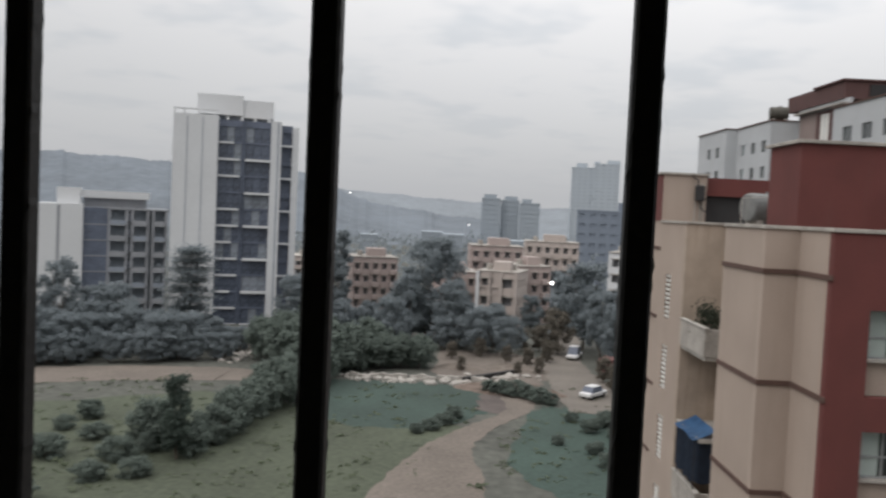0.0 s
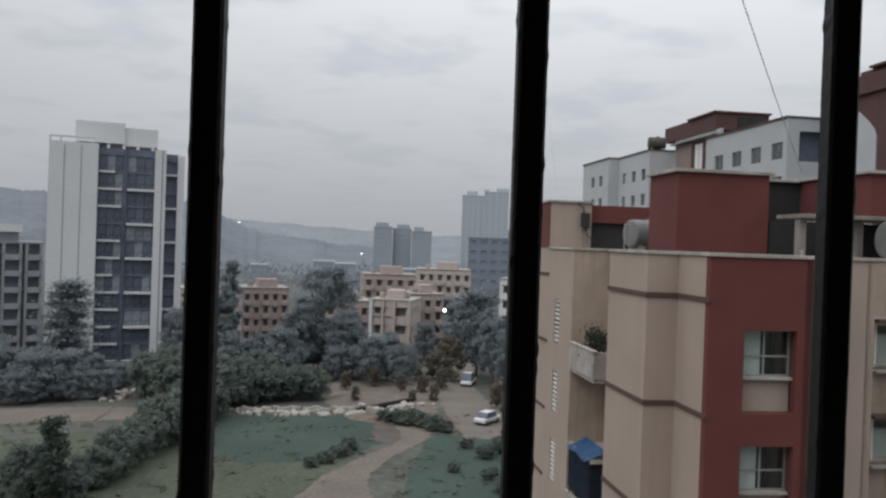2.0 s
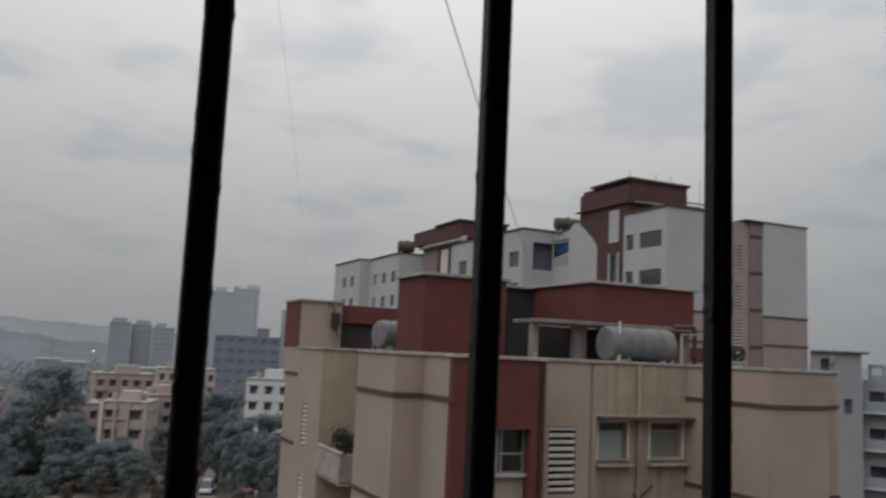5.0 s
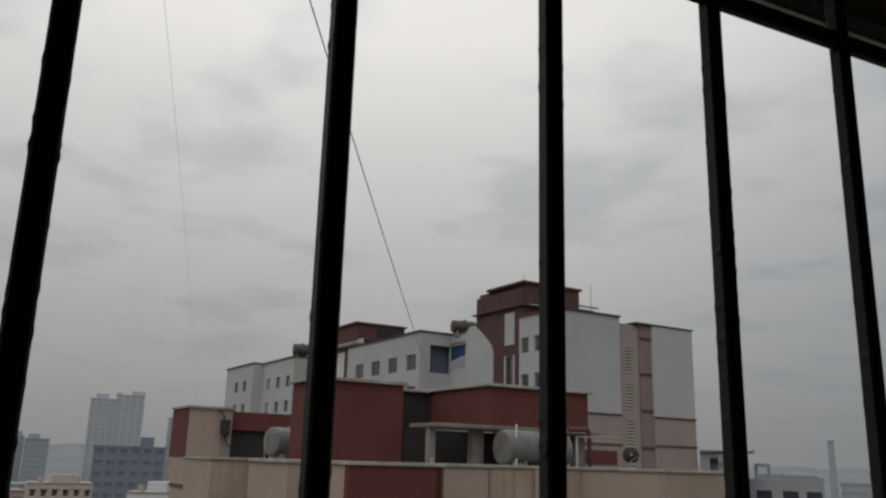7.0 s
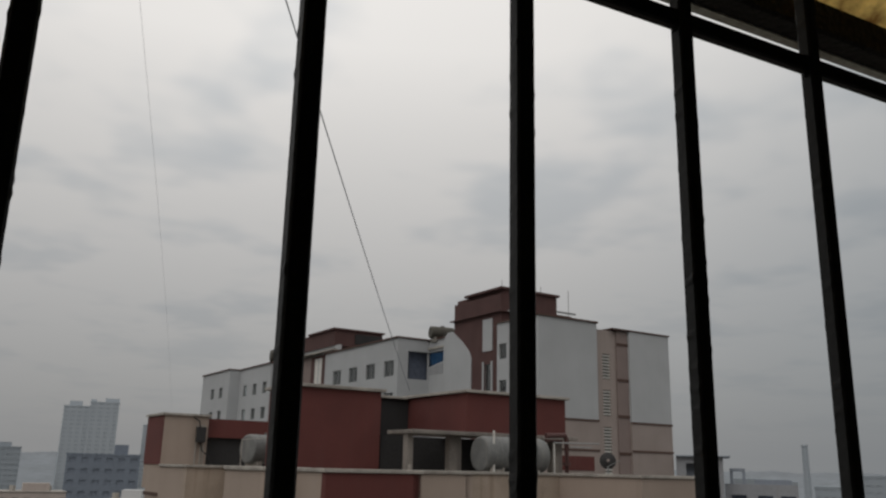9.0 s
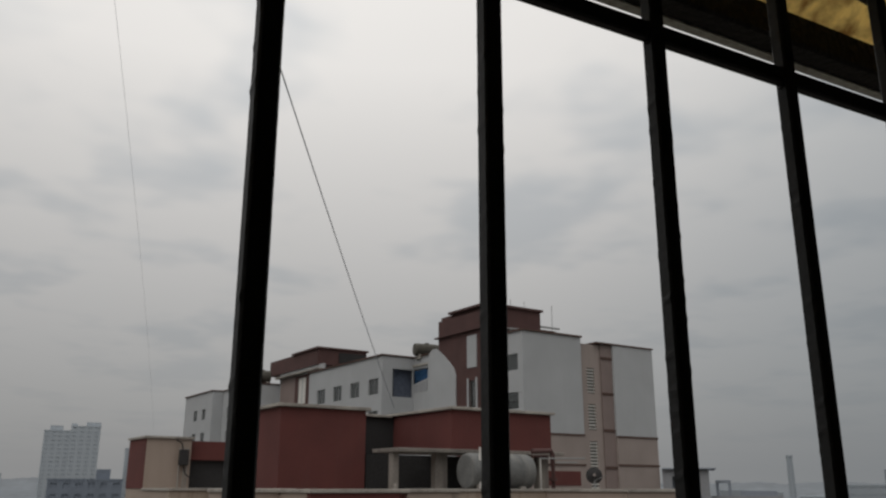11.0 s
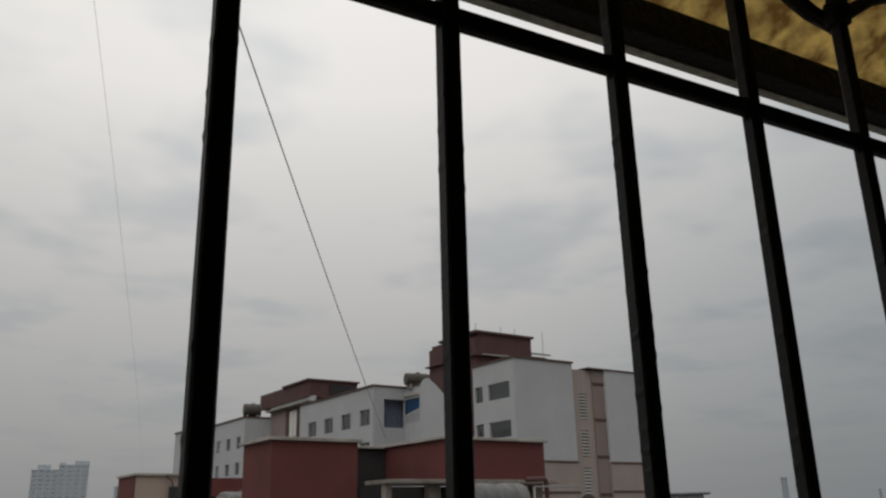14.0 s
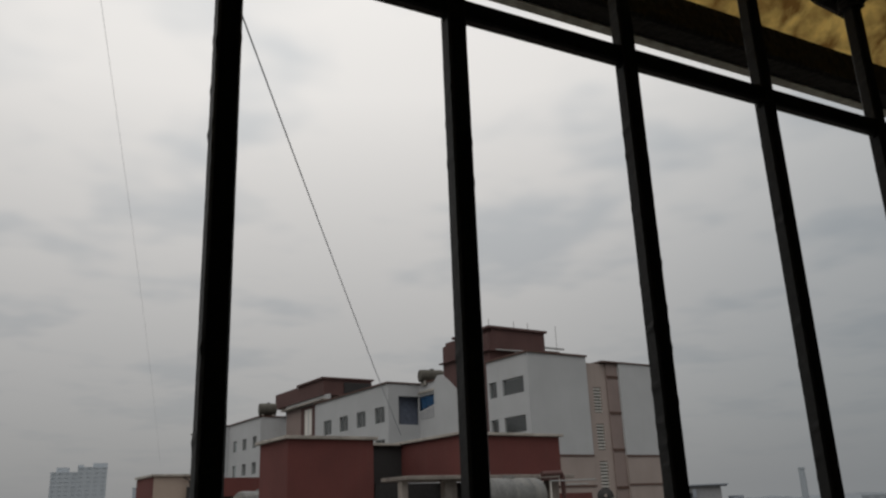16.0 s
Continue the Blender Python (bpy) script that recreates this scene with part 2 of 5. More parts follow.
_c = _n.new("ShaderNodeTexCoord")
_s = _n.new("ShaderNodeTexNoise")
_s.inputs["Scale"].default_value, _s.inputs["Detail"].default_value = 34, 8
_r = _n.new("ShaderNodeValToRGB")
_r.color_ramp.elements[0].position, _r.color_ramp.elements[0].color = 0.36, (0.26, 0.14, 0.04, 1)
_r.color_ramp.elements[1].position, _r.color_ramp.elements[1].color = 0.62, (0.80, 0.60, 0.20, 1)
_l.new(_c.outputs["Object"], _s.inputs["Vector"])
_l.new(_s.outputs[0], _r.inputs[0])
_l.new(_r.outputs[0], _b.inputs["Base Color"])
_l.new(_r.outputs[0], _t.inputs[0])
_l.new(_b.outputs[0], _m.inputs[1])
_l.new(_t.outputs[0], _m.inputs[2])
_l.new(_m.outputs[0], _n["Material Output"].inputs[0])


M_CANOPY = material("sooty_roof_concrete", (0.225, 0.205, 0.185), 0.92, 0.28, 1.1, 24, 0.3, streak=0.7, stain=(0.09, 0.08, 0.075))
M_ROSE = material("pale_rose_render", (0.305, 0.258, 0.238), 0.9, 0.1, 0.35, 25, 0.15, streak=0.35, stain=(0.22, 0.19, 0.17))
M_PIER = material("dull_rose_paint", (0.235, 0.185, 0.172), 0.9, 0.12, 0.4, 20, 0.15, streak=0.3)


# ---- builders ----
def mesh_of(name, bm):
    me = bpy.data.meshes.new(name)
    bm.normal_update()
    bm.to_mesh(me)
    bm.free()
    return me


def part(name, bm, mat, parent, label="", m=None):
    ob = new(name, mesh_of(name, bm) if isinstance(bm, bmesh.types.BMesh) else bm)
    if not ob.data.materials:
        ob.data.materials.append(mat)
    ob.parent = parent
    if m is not None:
        ob.matrix_basis = m
    return tagged(ob, label)


def thing(name, m, label, category, group="", kind=""):
    ob = new(name)
    ob.empty_display_size = 0.3
    ob.matrix_basis = m
    return tagged(ob, label, category, group, kind)


def solo(name, bm, mat, label, category, group="", kind="", m=None):
    ob = new(name, mesh_of(name, bm))
    ob.data.materials.append(mat)
    if m is not None:
        ob.matrix_basis = m
    return tagged(ob, label, category, group, kind)


def box(x0, x1, y0, y1, z0, z1, bevel=0.0, bm=None):
    bm = bm or bmesh.new()
    g = bmesh.ops.create_cube(bm, size=1, matrix=Matrix.Translation(((x0 + x1) / 2, (y0 + y1) / 2, (z0 + z1) / 2)) @ Matrix.Diagonal((x1 - x0, y1 - y0, z1 - z0, 1)))
    if bevel:
        es = list({e for v in g["verts"] for e in v.link_edges})
        bmesh.ops.bevel(bm, geom=es, offset=bevel, segments=1, affect="EDGES", profile=0.5)
    return bm


def rod(points, radius, sides=6, bm=None):
    """A round bar along points; radius may be one number or one per point."""
    bm = bm or bmesh.new()
    pts = [Vector(p) for p in points]
    rings = []
    for i, p in enumerate(pts):
        d = (pts[min(i + 1, len(pts) - 1)] - pts[max(i - 1, 0)]).normalized()
        q = d.to_track_quat("Z", "Y")
        r = radius[i] if isinstance(radius, (list, tuple)) else radius
        rings.append([bm.verts.new(p + q @ Vector((r * math.cos(2 * math.pi * k / sides), r * math.sin(2 * math.pi * k / sides), 0))) for k in range(sides)])
    for a, b in zip(rings, rings[1:]):
        for k in range(sides):
            bm.faces.new((a[k], a[(k + 1) % sides], b[(k + 1) % sides], b[k]))
    bm.faces.new(rings[0][::-1])
    bm.faces.new(rings[-1])
    return bm


def wall(x0, x1, z0, z1, t, holes=()):
    """A wall in the local xz plane, its face towards -y, t thick, with real openings (x0, x1, z0, z1)."""
    bm = bmesh.new()
    xs = sorted({x0, x1, *[min(max(h[k], x0), x1) for h in holes for k in (0, 1)]})
    zs = sorted({z0, z1, *[min(max(h[k], z0), z1) for h in holes for k in (2, 3)]})
    solid = {}
    for i in range(len(xs) - 1):
        for j in range(len(zs) - 1):
            cx, cz = (xs[i] + xs[i + 1]) / 2, (zs[j] + zs[j + 1]) / 2
            solid[i, j] = not any(h[0] < cx < h[1] and h[2] < cz < h[3] for h in holes)
    vs = {}

    def v(i, j, k):
        if (i, j, k) not in vs:
            vs[i, j, k] = bm.verts.new((xs[i], t if k else 0, zs[j]))
        return vs[i, j, k]

    for (i, j), s in solid.items():
        if not s:
            continue
        bm.faces.new((v(i, j, 0), v(i + 1, j, 0), v(i + 1, j + 1, 0), v(i, j + 1, 0)))
        bm.faces.new((v(i, j, 1), v(i, j + 1, 1), v(i + 1, j + 1, 1), v(i + 1, j, 1)))
        if not solid.get((i - 1, j)):
            bm.faces.new((v(i, j, 0), v(i, j + 1, 0), v(i, j + 1, 1), v(i, j, 1)))
        if not solid.get((i + 1, j)):
            bm.faces.new((v(i + 1, j, 0), v(i + 1, j, 1), v(i + 1, j + 1, 1), v(i + 1, j + 1, 0)))
        if not solid.get((i, j - 1)):
            bm.faces.new((v(i, j, 0), v(i, j, 1), v(i + 1, j, 1), v(i + 1, j, 0)))
        if not solid.get((i, j + 1)):
            bm.faces.new((v(i, j + 1, 0), v(i + 1, j + 1, 0), v(i + 1, j + 1, 1), v(i, j + 1, 1)))
    return bm


def facing_left(u, v):
    """Puts a wall() so that it faces -x, its local x running towards -y from the far end v."""
    return pose(u, v, 0, 0, 0, -90)


def window(parent, x0, x1, z0, z1, m, depth=0.12, mullions=1, sill=True, transom=0.0, frame_mat=None, pane_mat=None):
    """A framed window in the local xz plane of m: frame > pane, sill."""
    f = 0.05
    cuts = [x0] + [x0 + (x1 - x0) * (k + 1) / (mullions + 1) for k in range(mullions)] + [x1]
    rows = [z0, transom, z1] if transom else [z0, z1]
    lights = []
    for i in range(len(cuts) - 1):
        for j in range(len(rows) - 1):
            lights.append((cuts[i] + (f if i == 0 else f / 2), cuts[i + 1] - (f if i == len(cuts) - 2 else f / 2),
                           rows[j] + (f if j == 0 else f / 2), rows[j + 1] - (f if j == len(rows) - 2 else f / 2)))
    bm = wall(x0, x1, z0, z1, 0.06, lights)
    bmesh.ops.translate(bm, verts=bm.verts[:], vec=(0, depth, 0))
    w = part("window", bm, frame_mat or M_FRAME, parent, m=m)
    for h in lights:
        p = part("pane", box(h[0] - 0.004, h[1] + 0.004, depth + 0.022, depth + 0.03, h[2] - 0.004, h[3] + 0.004), pane_mat or M_GLASS, w)
        p.visible_shadow = False
    if sill:
        part("sill", box(x0 - 0.06, x1 + 0.06, -0.07, depth, z0 - 0.07, z0 - 0.002), M_COPING, w)
    return w


def polar(az, d, z=0.0):
    return Vector((d * math.sin(radians(az)), d * math.cos(radians(az)), z))


def facing(az, d, turn=0.0, z=0.0):
    """A frame on the ground at that bearing and distance, its -y side towards the origin."""
    p = polar(az, d, z)
    return pose(p.x, p.y, p.z, 0, 0, -az + turn)


# ---- the room behind the camera and the window grille ----
BAR_Y, BAR_X0, BAR_STEP, RAIL_Z = 0.3023, -0.1832, 0.115, EYE + 0.3199
solo("wall_window", wall(-2.2, 2.6, EYE - 1.55, EYE + 1.25, 0.14, [(-1.3, 2.0, EYE - 0.6, EYE + 0.85)]), M_PLASTER,
     "plain plastered wall with a wide window opening", "wall", kind="structure", m=pose(0, 0.10, 0))
solo("wall_back", box(-2.2, 2.6, -3.1, -3.0, EYE - 1.55, EYE + 1.25), M_PLASTER, "plain plastered back wall of the room", "wall", kind="structure")
solo("wall_left", box(-2.3, -2.2, -3.1, 0.24, EYE - 1.55, EYE + 1.25), M_PLASTER, "plain plastered side wall of the room", "wall", kind="structure")
solo("wall_right", box(2.6, 2.7, -3.1, 0.24, EYE - 1.55, EYE + 1.25), M_PLASTER, "plain plastered side wall of the room", "wall", kind="structure")
solo("ceiling", box(-2.3, 2.7, -3.1, 0.24, EYE + 1.25, EYE + 1.35), M_PLASTER, "plain plastered ceiling of the room", "ceiling", kind="structure")
solo("floor", box(-2.3, 2.7, -3.1, 0.24, EYE - 1.65, EYE - 1.55), M_CONC, "plain grey floor of the room", "floor", kind="structure")

# the rest of the building that the room belongs to
for nm, bx in (("building_base", (-6, 8, -10, 0.24, 0, EYE - 1.65)), ("building_top", (-6, 8, -10, 0.24, EYE + 1.35, EYE + 9)), ("building_side", (-6, -2.3, -10, 0.24, EYE - 1.65, EYE + 1.35)),
               ("building_side", (2.7, 8, -10, 0.24, EYE - 1.65, EYE + 1.35)), ("building_rear", (-2.3, 2.7, -10, -3.1, EYE - 1.65, EYE + 1.35))):
    solo(nm, box(*bx), M_BEIGE, "plain beige wall of the building the room is in", "wall", kind="structure")

grille = thing("window_grille", pose(0, 0, 0), "black-painted steel bar grille in front of the window", "grille")


def lumpy_bar(x, z0, z1, w, seed):
    """A square bar with drips and blisters of old paint along its edges."""
    rng = random.Random(seed)
    bm = bmesh.new()
    rings = []
    n = int((z1 - z0) / 0.0035)
    for i in range(n + 1):
        z = z0 + (z1 - z0) * i / n
        h = w / 2
        hy = 0.0046
        c = 0.0012
        ring = []
        for sx, sy, order in ((-1, -1, 0), (1, -1, 1), (1, 1, 0), (-1, 1, 1)):
            a = (sx * (h - c), sy * hy) if order == 1 else (sx * h, sy * (hy - c))
            b = (sx * h, sy * (hy - c)) if order == 1 else (sx * (h - c), sy * hy)
            for px, py in (a, b):
                j = rng.uniform(-0.00009, 0.00009) + (rng.uniform(0.0002, 0.0006) if rng.random() < 0.05 else 0)
                ring.append(bm.verts.new((x + px + math.copysign(j, px), py, z)))
        rings.append(ring)
    for a, b in zip(rings, rings[1:]):
        for k in range(8):
            bm.faces.new((a[k], a[(k + 1) % 8], b[(k + 1) % 8], b[k]))
    bm.faces.new(rings[0][::-1])
    bm.faces.new(rings[-1])
    return bm


BAR_W = 0.0107
for k in range(-8, 15):
    part("bar", lumpy_bar(BAR_X0 + k * BAR_STEP, EYE - 0.64, EYE + 0.86, BAR_W, k + 50), M_BAR, grille, m=pose(0, BAR_Y, 0))
for z in (RAIL_Z + 0.006, EYE - 0.62, EYE + 0.84):
    part("rail", box(-1.30, 2.0, BAR_Y - 0.0036, BAR_Y + 0.0036, z - 0.0054, z + 0.0062, 0.0012), M_BAR, grille)
# weld beads where bars and rail cross
wr_ = random.Random(8)
for k in range(-8, 15):
    bead = bmesh.new()
    for sx in (-1, 1):
        for sz in (-1, 1):
            s = wr_.uniform(0.0011, 0.0024)
            mt = Matrix.Translation((BAR_X0 + k * BAR_STEP + sx * BAR_W / 2, BAR_Y, RAIL_Z + 0.006 + sz * 0.0062)) @ Matrix.Diagonal((s, 0.0028, s * wr_.uniform(0.7, 1.2), 1))
            bmesh.ops.create_icosphere(bead, subdivisions=1, radius=1.0, matrix=mt)
    part("weld_bead", bead, M_BAR, grille)
for x in (-1.2, -0.5, 0.3, 1.1, 1.9):
    for z in (EYE - 0.62, EYE + 0.84):
        part("bracket", box(x - 0.012, x + 0.012, 0.235, BAR_Y - 0.0048, z - 0.006, z + 0.006), M_BAR, grille)

awning = thing("window_awning", pose(0, 0, 0), "yellowed fibre sheet awning on a dark steel frame", "awning")
AW_Y, AW_Z = 0.50, EYE + 0.502
part("front_beam", box(-1.6, 2.5, AW_Y - 0.034, AW_Y, AW_Z, AW_Z + 0.038, 0.003), M_RUST, awning, "dark rusty steel angle")
# light along the beam's lower edge is painted into this strip
part("lip", box(-1.6, 2.5, AW_Y - 0.009, AW_Y + 0.002, AW_Z - 0.0022, AW_Z - 0.0004), M_LIP, awning, "worn lower edge of the angle, painted pale as if lit")
sheet = bmesh.new()
cols = []
for i in range(180):
    x = -1.6 + 4.1 * i / 179
    wv = 0.006 * math.sin(x * 2 * math.pi / 0.075)
    cols.append([sheet.verts.new((x, AW_Y + 0.02, AW_Z + 0.068 + wv)), sheet.verts.new((x, 0.24, AW_Z + 0.26 + wv))])
for a, b in zip(cols, cols[1:]):
    sheet.faces.new((a[0], b[0], b[1], a[1]))
bmesh.ops.solidify(sheet, geom=sheet.faces[:], thickness=0.003)
part("sheet", sheet, M_AWNING, awning, "stained yellow corrugated sheet")
for x in (-1.0, -0.1, 1.5, 2.2):
    part("rafter", rod([(x, AW_Y, AW_Z + 0.045), (x, 0.245, AW_Z + 0.235)], 0.011, 6), M_RUST, awning)
    part("strut", rod([(x, AW_Y - 0.01, AW_Z + 0.03), (x + 0.14, 0.30, AW_Z + 0.175)], 0.008, 6), M_RUST, awning)
# a bent hook of rusty rod tied to one bar with wire
part("hook", rod([(0.575, 0.318, EYE + 0.484), (0.585, 0.316, EYE + 0.451), (0.606, 0.314, EYE + 0.438), (0.630, 0.314, EYE + 0.434), (0.655, 0.314, EYE + 0.452), (0.690, 0.314, EYE + 0.476), (0.72, 0.314, EYE + 0.489)],
                 [0.008, 0.0075, 0.0065, 0.006, 0.006, 0.006, 0.006], 8), M_RUST, awning, "bent rusty steel hook")
tie = bmesh.new()
for i in range(5):
    rod([(0.622 + 0.0085 * math.cos(k * 0.7), BAR_Y + 0.008 * math.sin(k * 0.7), EYE + 0.422 + 0.004 * i + 0.0006 * k) for k in range(10)], 0.0018, 5, tie)
part("wire_tie", tie, M_RUST, awning, "twisted binding wire")

# ---- ground ----
def blob(pts, z, seed, rough=0.6, cuts=6):
    """An irregular patch of land from a few corners in (bearing, distance), fanned from its middle."""
    rng = random.Random(seed)
    base = [polar(a, d) for a, d in pts]
    rim = []
    for a, b in zip(base, base[1:] + base[:1]):
        for k in range(cuts):
            p = a.lerp(b, k / cuts)
            rim.append(p + Vector((rng.uniform(-rough, rough), rng.uniform(-rough, rough), 0)))
    mid = sum(base, Vector()) / len(base)
    rim.sort(key=lambda p: math.atan2(p.y - mid.y, p.x - mid.x))
    bm = bmesh.new()
    c = bm.verts.new((mid.x, mid.y, z))
    vs = [bm.verts.new((p.x, p.y, z)) for p in rim]
    for p, q in zip(vs, vs[1:] + vs[:1]):
        bm.faces.new((c, p, q))
    bmesh.ops.recalc_face_normals(bm, faces=bm.faces[:])
    return bm


def ribbon(pts, z, seed, rough=0.4, cuts=8):
    """A track along (bearing, distance, width) points with uneven edges."""
    rng = random.Random(seed)
    mid = []
    for (a, d, w), (a2, d2, w2) in zip(pts, pts[1:]):
        for k in range(cuts):
            f = k / cuts
            mid.append((polar(a, d).lerp(polar(a2, d2), f), w + (w2 - w) * f))
    mid.append((polar(*pts[-1][:2]), pts[-1][2]))
    bm = bmesh.new()
    rows = []
    for i, (p, w) in enumerate(mid):
        t = (mid[min(i + 1, len(mid) - 1)][0] - mid[max(i - 1, 0)][0]).normalized()
        s = Vector((-t.y, t.x, 0))
        rows.append([bm.verts.new((*(p + s * (w / 2 + rng.uniform(-rough, rough))).xy, z)), bm.verts.new((*(p - s * (w / 2 + rng.uniform(-rough, rough))).xy, z))])
    for p, q in zip(rows, rows[1:]):
        bm.faces.new((p[0], p[1], q[1], q[0]))
    bmesh.ops.recalc_face_normals(bm, faces=bm.faces[:])
    return bm


gr = bmesh.new()
bmesh.ops.create_grid(gr, x_segments=40, y_segments=40, size=3000)
solo("ground", gr, M_GROUND, "dry scrubby earth reaching the horizon", "ground", kind="structure")
solo("field", blob([(-36, 62), (-20, 60), (-9, 64), (-4.5, 78), (-2, 86), (-4, 92), (-14, 96), (-20, 103), (-36, 101)], 0.02, 1), M_GRASS, "rough olive-green grass field", "field", kind="structure")
solo("field", blob([(-14, 93), (-9.6, 86.5), (-5.5, 87), (-2.6, 90), (-0.4, 97), (-0.2, 104), (-1.0, 110), (-9.7, 110.5), (-13, 110)], 0.03, 2, 0.5), M_GRASS_DARK, "dark green crop strip in the field", "field", kind="structure")
solo("field", blob([(1.0, 76), (4, 68), (10, 66), (10.5, 97), (7.2, 98), (5.2, 99.6), (3.2, 101), (2.1, 96)], 0.02, 3), M_GRASS_DARK, "weedy green plot beside the path", "field", kind="structure")
solo("dirt_road", ribbon([(-40, 116, 10), (-30, 115.5, 10), (-25, 115, 9.5), (-19, 113.5, 9), (-16.6, 112, 6), (-14.5, 111, 3)], 0.03, 4, 0.25), M_DIRT, "pale dusty dirt road", "road", kind="structure")
solo("dirt_path", ribbon([(-7, 54, 12), (-4.8, 64, 10), (-4.0, 72, 8), (-3.6, 78, 5.5), (-2.9, 82.5, 4), (-0.9, 89.5, 2.6), (0.7, 94, 2.4), (1.5, 98, 3), (1.4, 104, 4.5)], 0.04, 5, 0.18), M_DIRT, "bare earth path across the field", "path", kind="structure")
M_TURNED = material("turned_earth", (0.085, 0.070, 0.064), 1.0, 0.3, 0.3, 3.0, 0.6)
solo("earth_patch", blob([(-1.8, 97), (0.2, 95), (2.0, 97.5), (2.4, 104), (0.6, 109), (-0.8, 107)], 0.035, 9, 0.6), M_TURNED, "dark turned earth beside the path", "earth", kind="structure")
solo("junction", blob([(-4.6, 115.5), (-2.4, 112), (0.6, 111), (2.6, 112), (3.4, 118), (2.9, 133), (0.8, 137), (-4.2, 137)], 0.05, 6, 0.8), M_DIRT, "dusty earth junction of tracks", "road", kind="structure")
solo("road", ribbon([(6.3, 98.5, 4.5), (6.2, 104, 7.5), (5.7, 113, 8.6), (4.7, 123, 7.2), (4.1, 134, 6), (4.4, 150, 5), (4.6, 200, 5)], 0.06, 7, 0.3), M_ROAD, "sandy dust-covered road running between trees", "road", kind="structure")

# low broken compound wall along the field, its stones fallen round it
lw = thing("compound_wall", pose(0, 0, 0), "low broken pale stone wall beside the field", "wall")
for a0, a1 in ((-10.4, -8.3), (-8.2, -6.4), (-6.2, -4.4), (-4.3, -2.7), (-2.6, -0.9)):
    p, q = polar(a0, 112.9 + 0.1 * a0 * 0.5), polar(a1, 112.4 + 0.1 * a1 * 0.5)
    L = (q - p).length
    ang = math.degrees(math.atan2(q.y - p.y, q.x - p.x))
    run = box(0, L, -0.2, 0.2, 0, 0.75)
    bmesh.ops.subdivide_edges(run, edges=[e for e in run.edges if e.calc_length() > 1], cuts=9)
    for v in run.verts:
        v.co.z *= 0.75 + 0.5 * noise.noise((v.co.x * 0.9 + a0 * 5, 0.3, 0))
        v.co.y += 0.12 * noise.noise((v.co.x * 1.3, a0, 2))
    part("wall_run", run, M_CONC, lw, m=pose(p.x, p.y, 0, 0, 0, ang))
rub = random.Random(14)


def rubble_heap(az0, d0, az1, d1, count, spread, label):
    """Broken stones lying along a line from one bearing and distance to another."""
    bm = bmesh.new()
    for _ in range(count):
        f = rub.random()
        p = polar(az0, d0).lerp(polar(az1, d1), f) + Vector((rub.gauss(0, spread), rub.gauss(0, spread), 0))
        s = rub.uniform(0.18, 0.6)
        g = bmesh.ops.create_icosphere(bm, subdivisions=1, radius=s, matrix=Matrix.Translation((p.x, p.y, s * 0.3)) @ Matrix.Rotation(rub.uniform(0, 6), 4, "Z") @ Matrix.Diagonal((1.3, 0.8, 0.7, 1)))
        for v in g["verts"]:
            v.co += Vector((rub.uniform(-1, 1), rub.uniform(-1, 1), rub.uniform(-1, 1))) * s * 0.16
    solo("rubble", bm, M_CONC, label, "rubble", kind="stuff")


rubble_heap(-10.5, 111.5, -1.0, 110.6, 90, 0.9, "pale broken stones along the foot of the wall")
rubble_heap(-18.6, 122.5, -15.4, 142, 110, 1.1, "pale broken stones on the bank below the tower")
rubble_heap(-1.5, 113, 2.2, 118, 40, 1.4, "stones scattered over the dusty junction")
solo("retaining_kerb", box(0, 10.2, -0.25, 0.25, 0, 0.7, 0.04), M_SHADE_SOOT, "dark low retaining kerb at the junction", "kerb", m=pose(polar(-2.5, 111.6).x, polar(-2.5, 111.6).y, 0, 0, 0, 48))

# ---- hills and the far city ----
def ridge(profile, reach, bumps, mat, label, seed):
    """A long hill whose crest follows (bearing, slope above the eye) points, with trees roughening the skyline."""
    hill, crest, feet = bmesh.new(), [], []
    rng = random.Random(seed)
    first, last = profile[0][0], profile[-1][0]
    count = int((last - first) / 0.12)
    for i in range(count + 1):
        a = first + (last - first) * i / count
        for (a0, h0), (a1, h1) in zip(profile, profile[1:]):
            if a0 <= a <= a1:
                h = h0 + (h1 - h0) * (a - a0) / (a1 - a0)
                break
        h += 0.0022 * noise.noise((a * 0.6, 3.1, seed)) + bumps * (0.6 * noise.noise((a * 2.7, 1.1, seed)) + 0.8 * abs(noise.noise((a * 6.1, 4.1, seed)))) + rng.uniform(-0.12, 0.12) * bumps
        crest.append(hill.verts.new(polar(a, reach, max(1.0, EYE + h * reach))))
        feet.append((hill.verts.new(polar(a, reach - 240, 0)), hill.verts.new(polar(a, reach + 200, 0))))
    for i in range(count):
        hill.faces.new((feet[i][0], feet[i + 1][0], crest[i + 1], crest[i]))
        hill.faces.new((crest[i], crest[i + 1], feet[i + 1][1], feet[i][1]))
    for f in hill.faces:
        f.smooth = True
    return solo("hill_ridge", hill, mat, label, "hill", kind="structure")


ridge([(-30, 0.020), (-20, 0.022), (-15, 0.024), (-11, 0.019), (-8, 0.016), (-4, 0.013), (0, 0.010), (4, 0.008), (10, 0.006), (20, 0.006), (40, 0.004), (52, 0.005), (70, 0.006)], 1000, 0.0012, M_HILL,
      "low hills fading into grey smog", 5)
# the smog's bluish tone is part of this hillside's colour
M_WOODHILL = material("smog_toned_hillside", (0.118, 0.138, 0.160), 1.0, 0.2, 0.02, 0.12, 0)
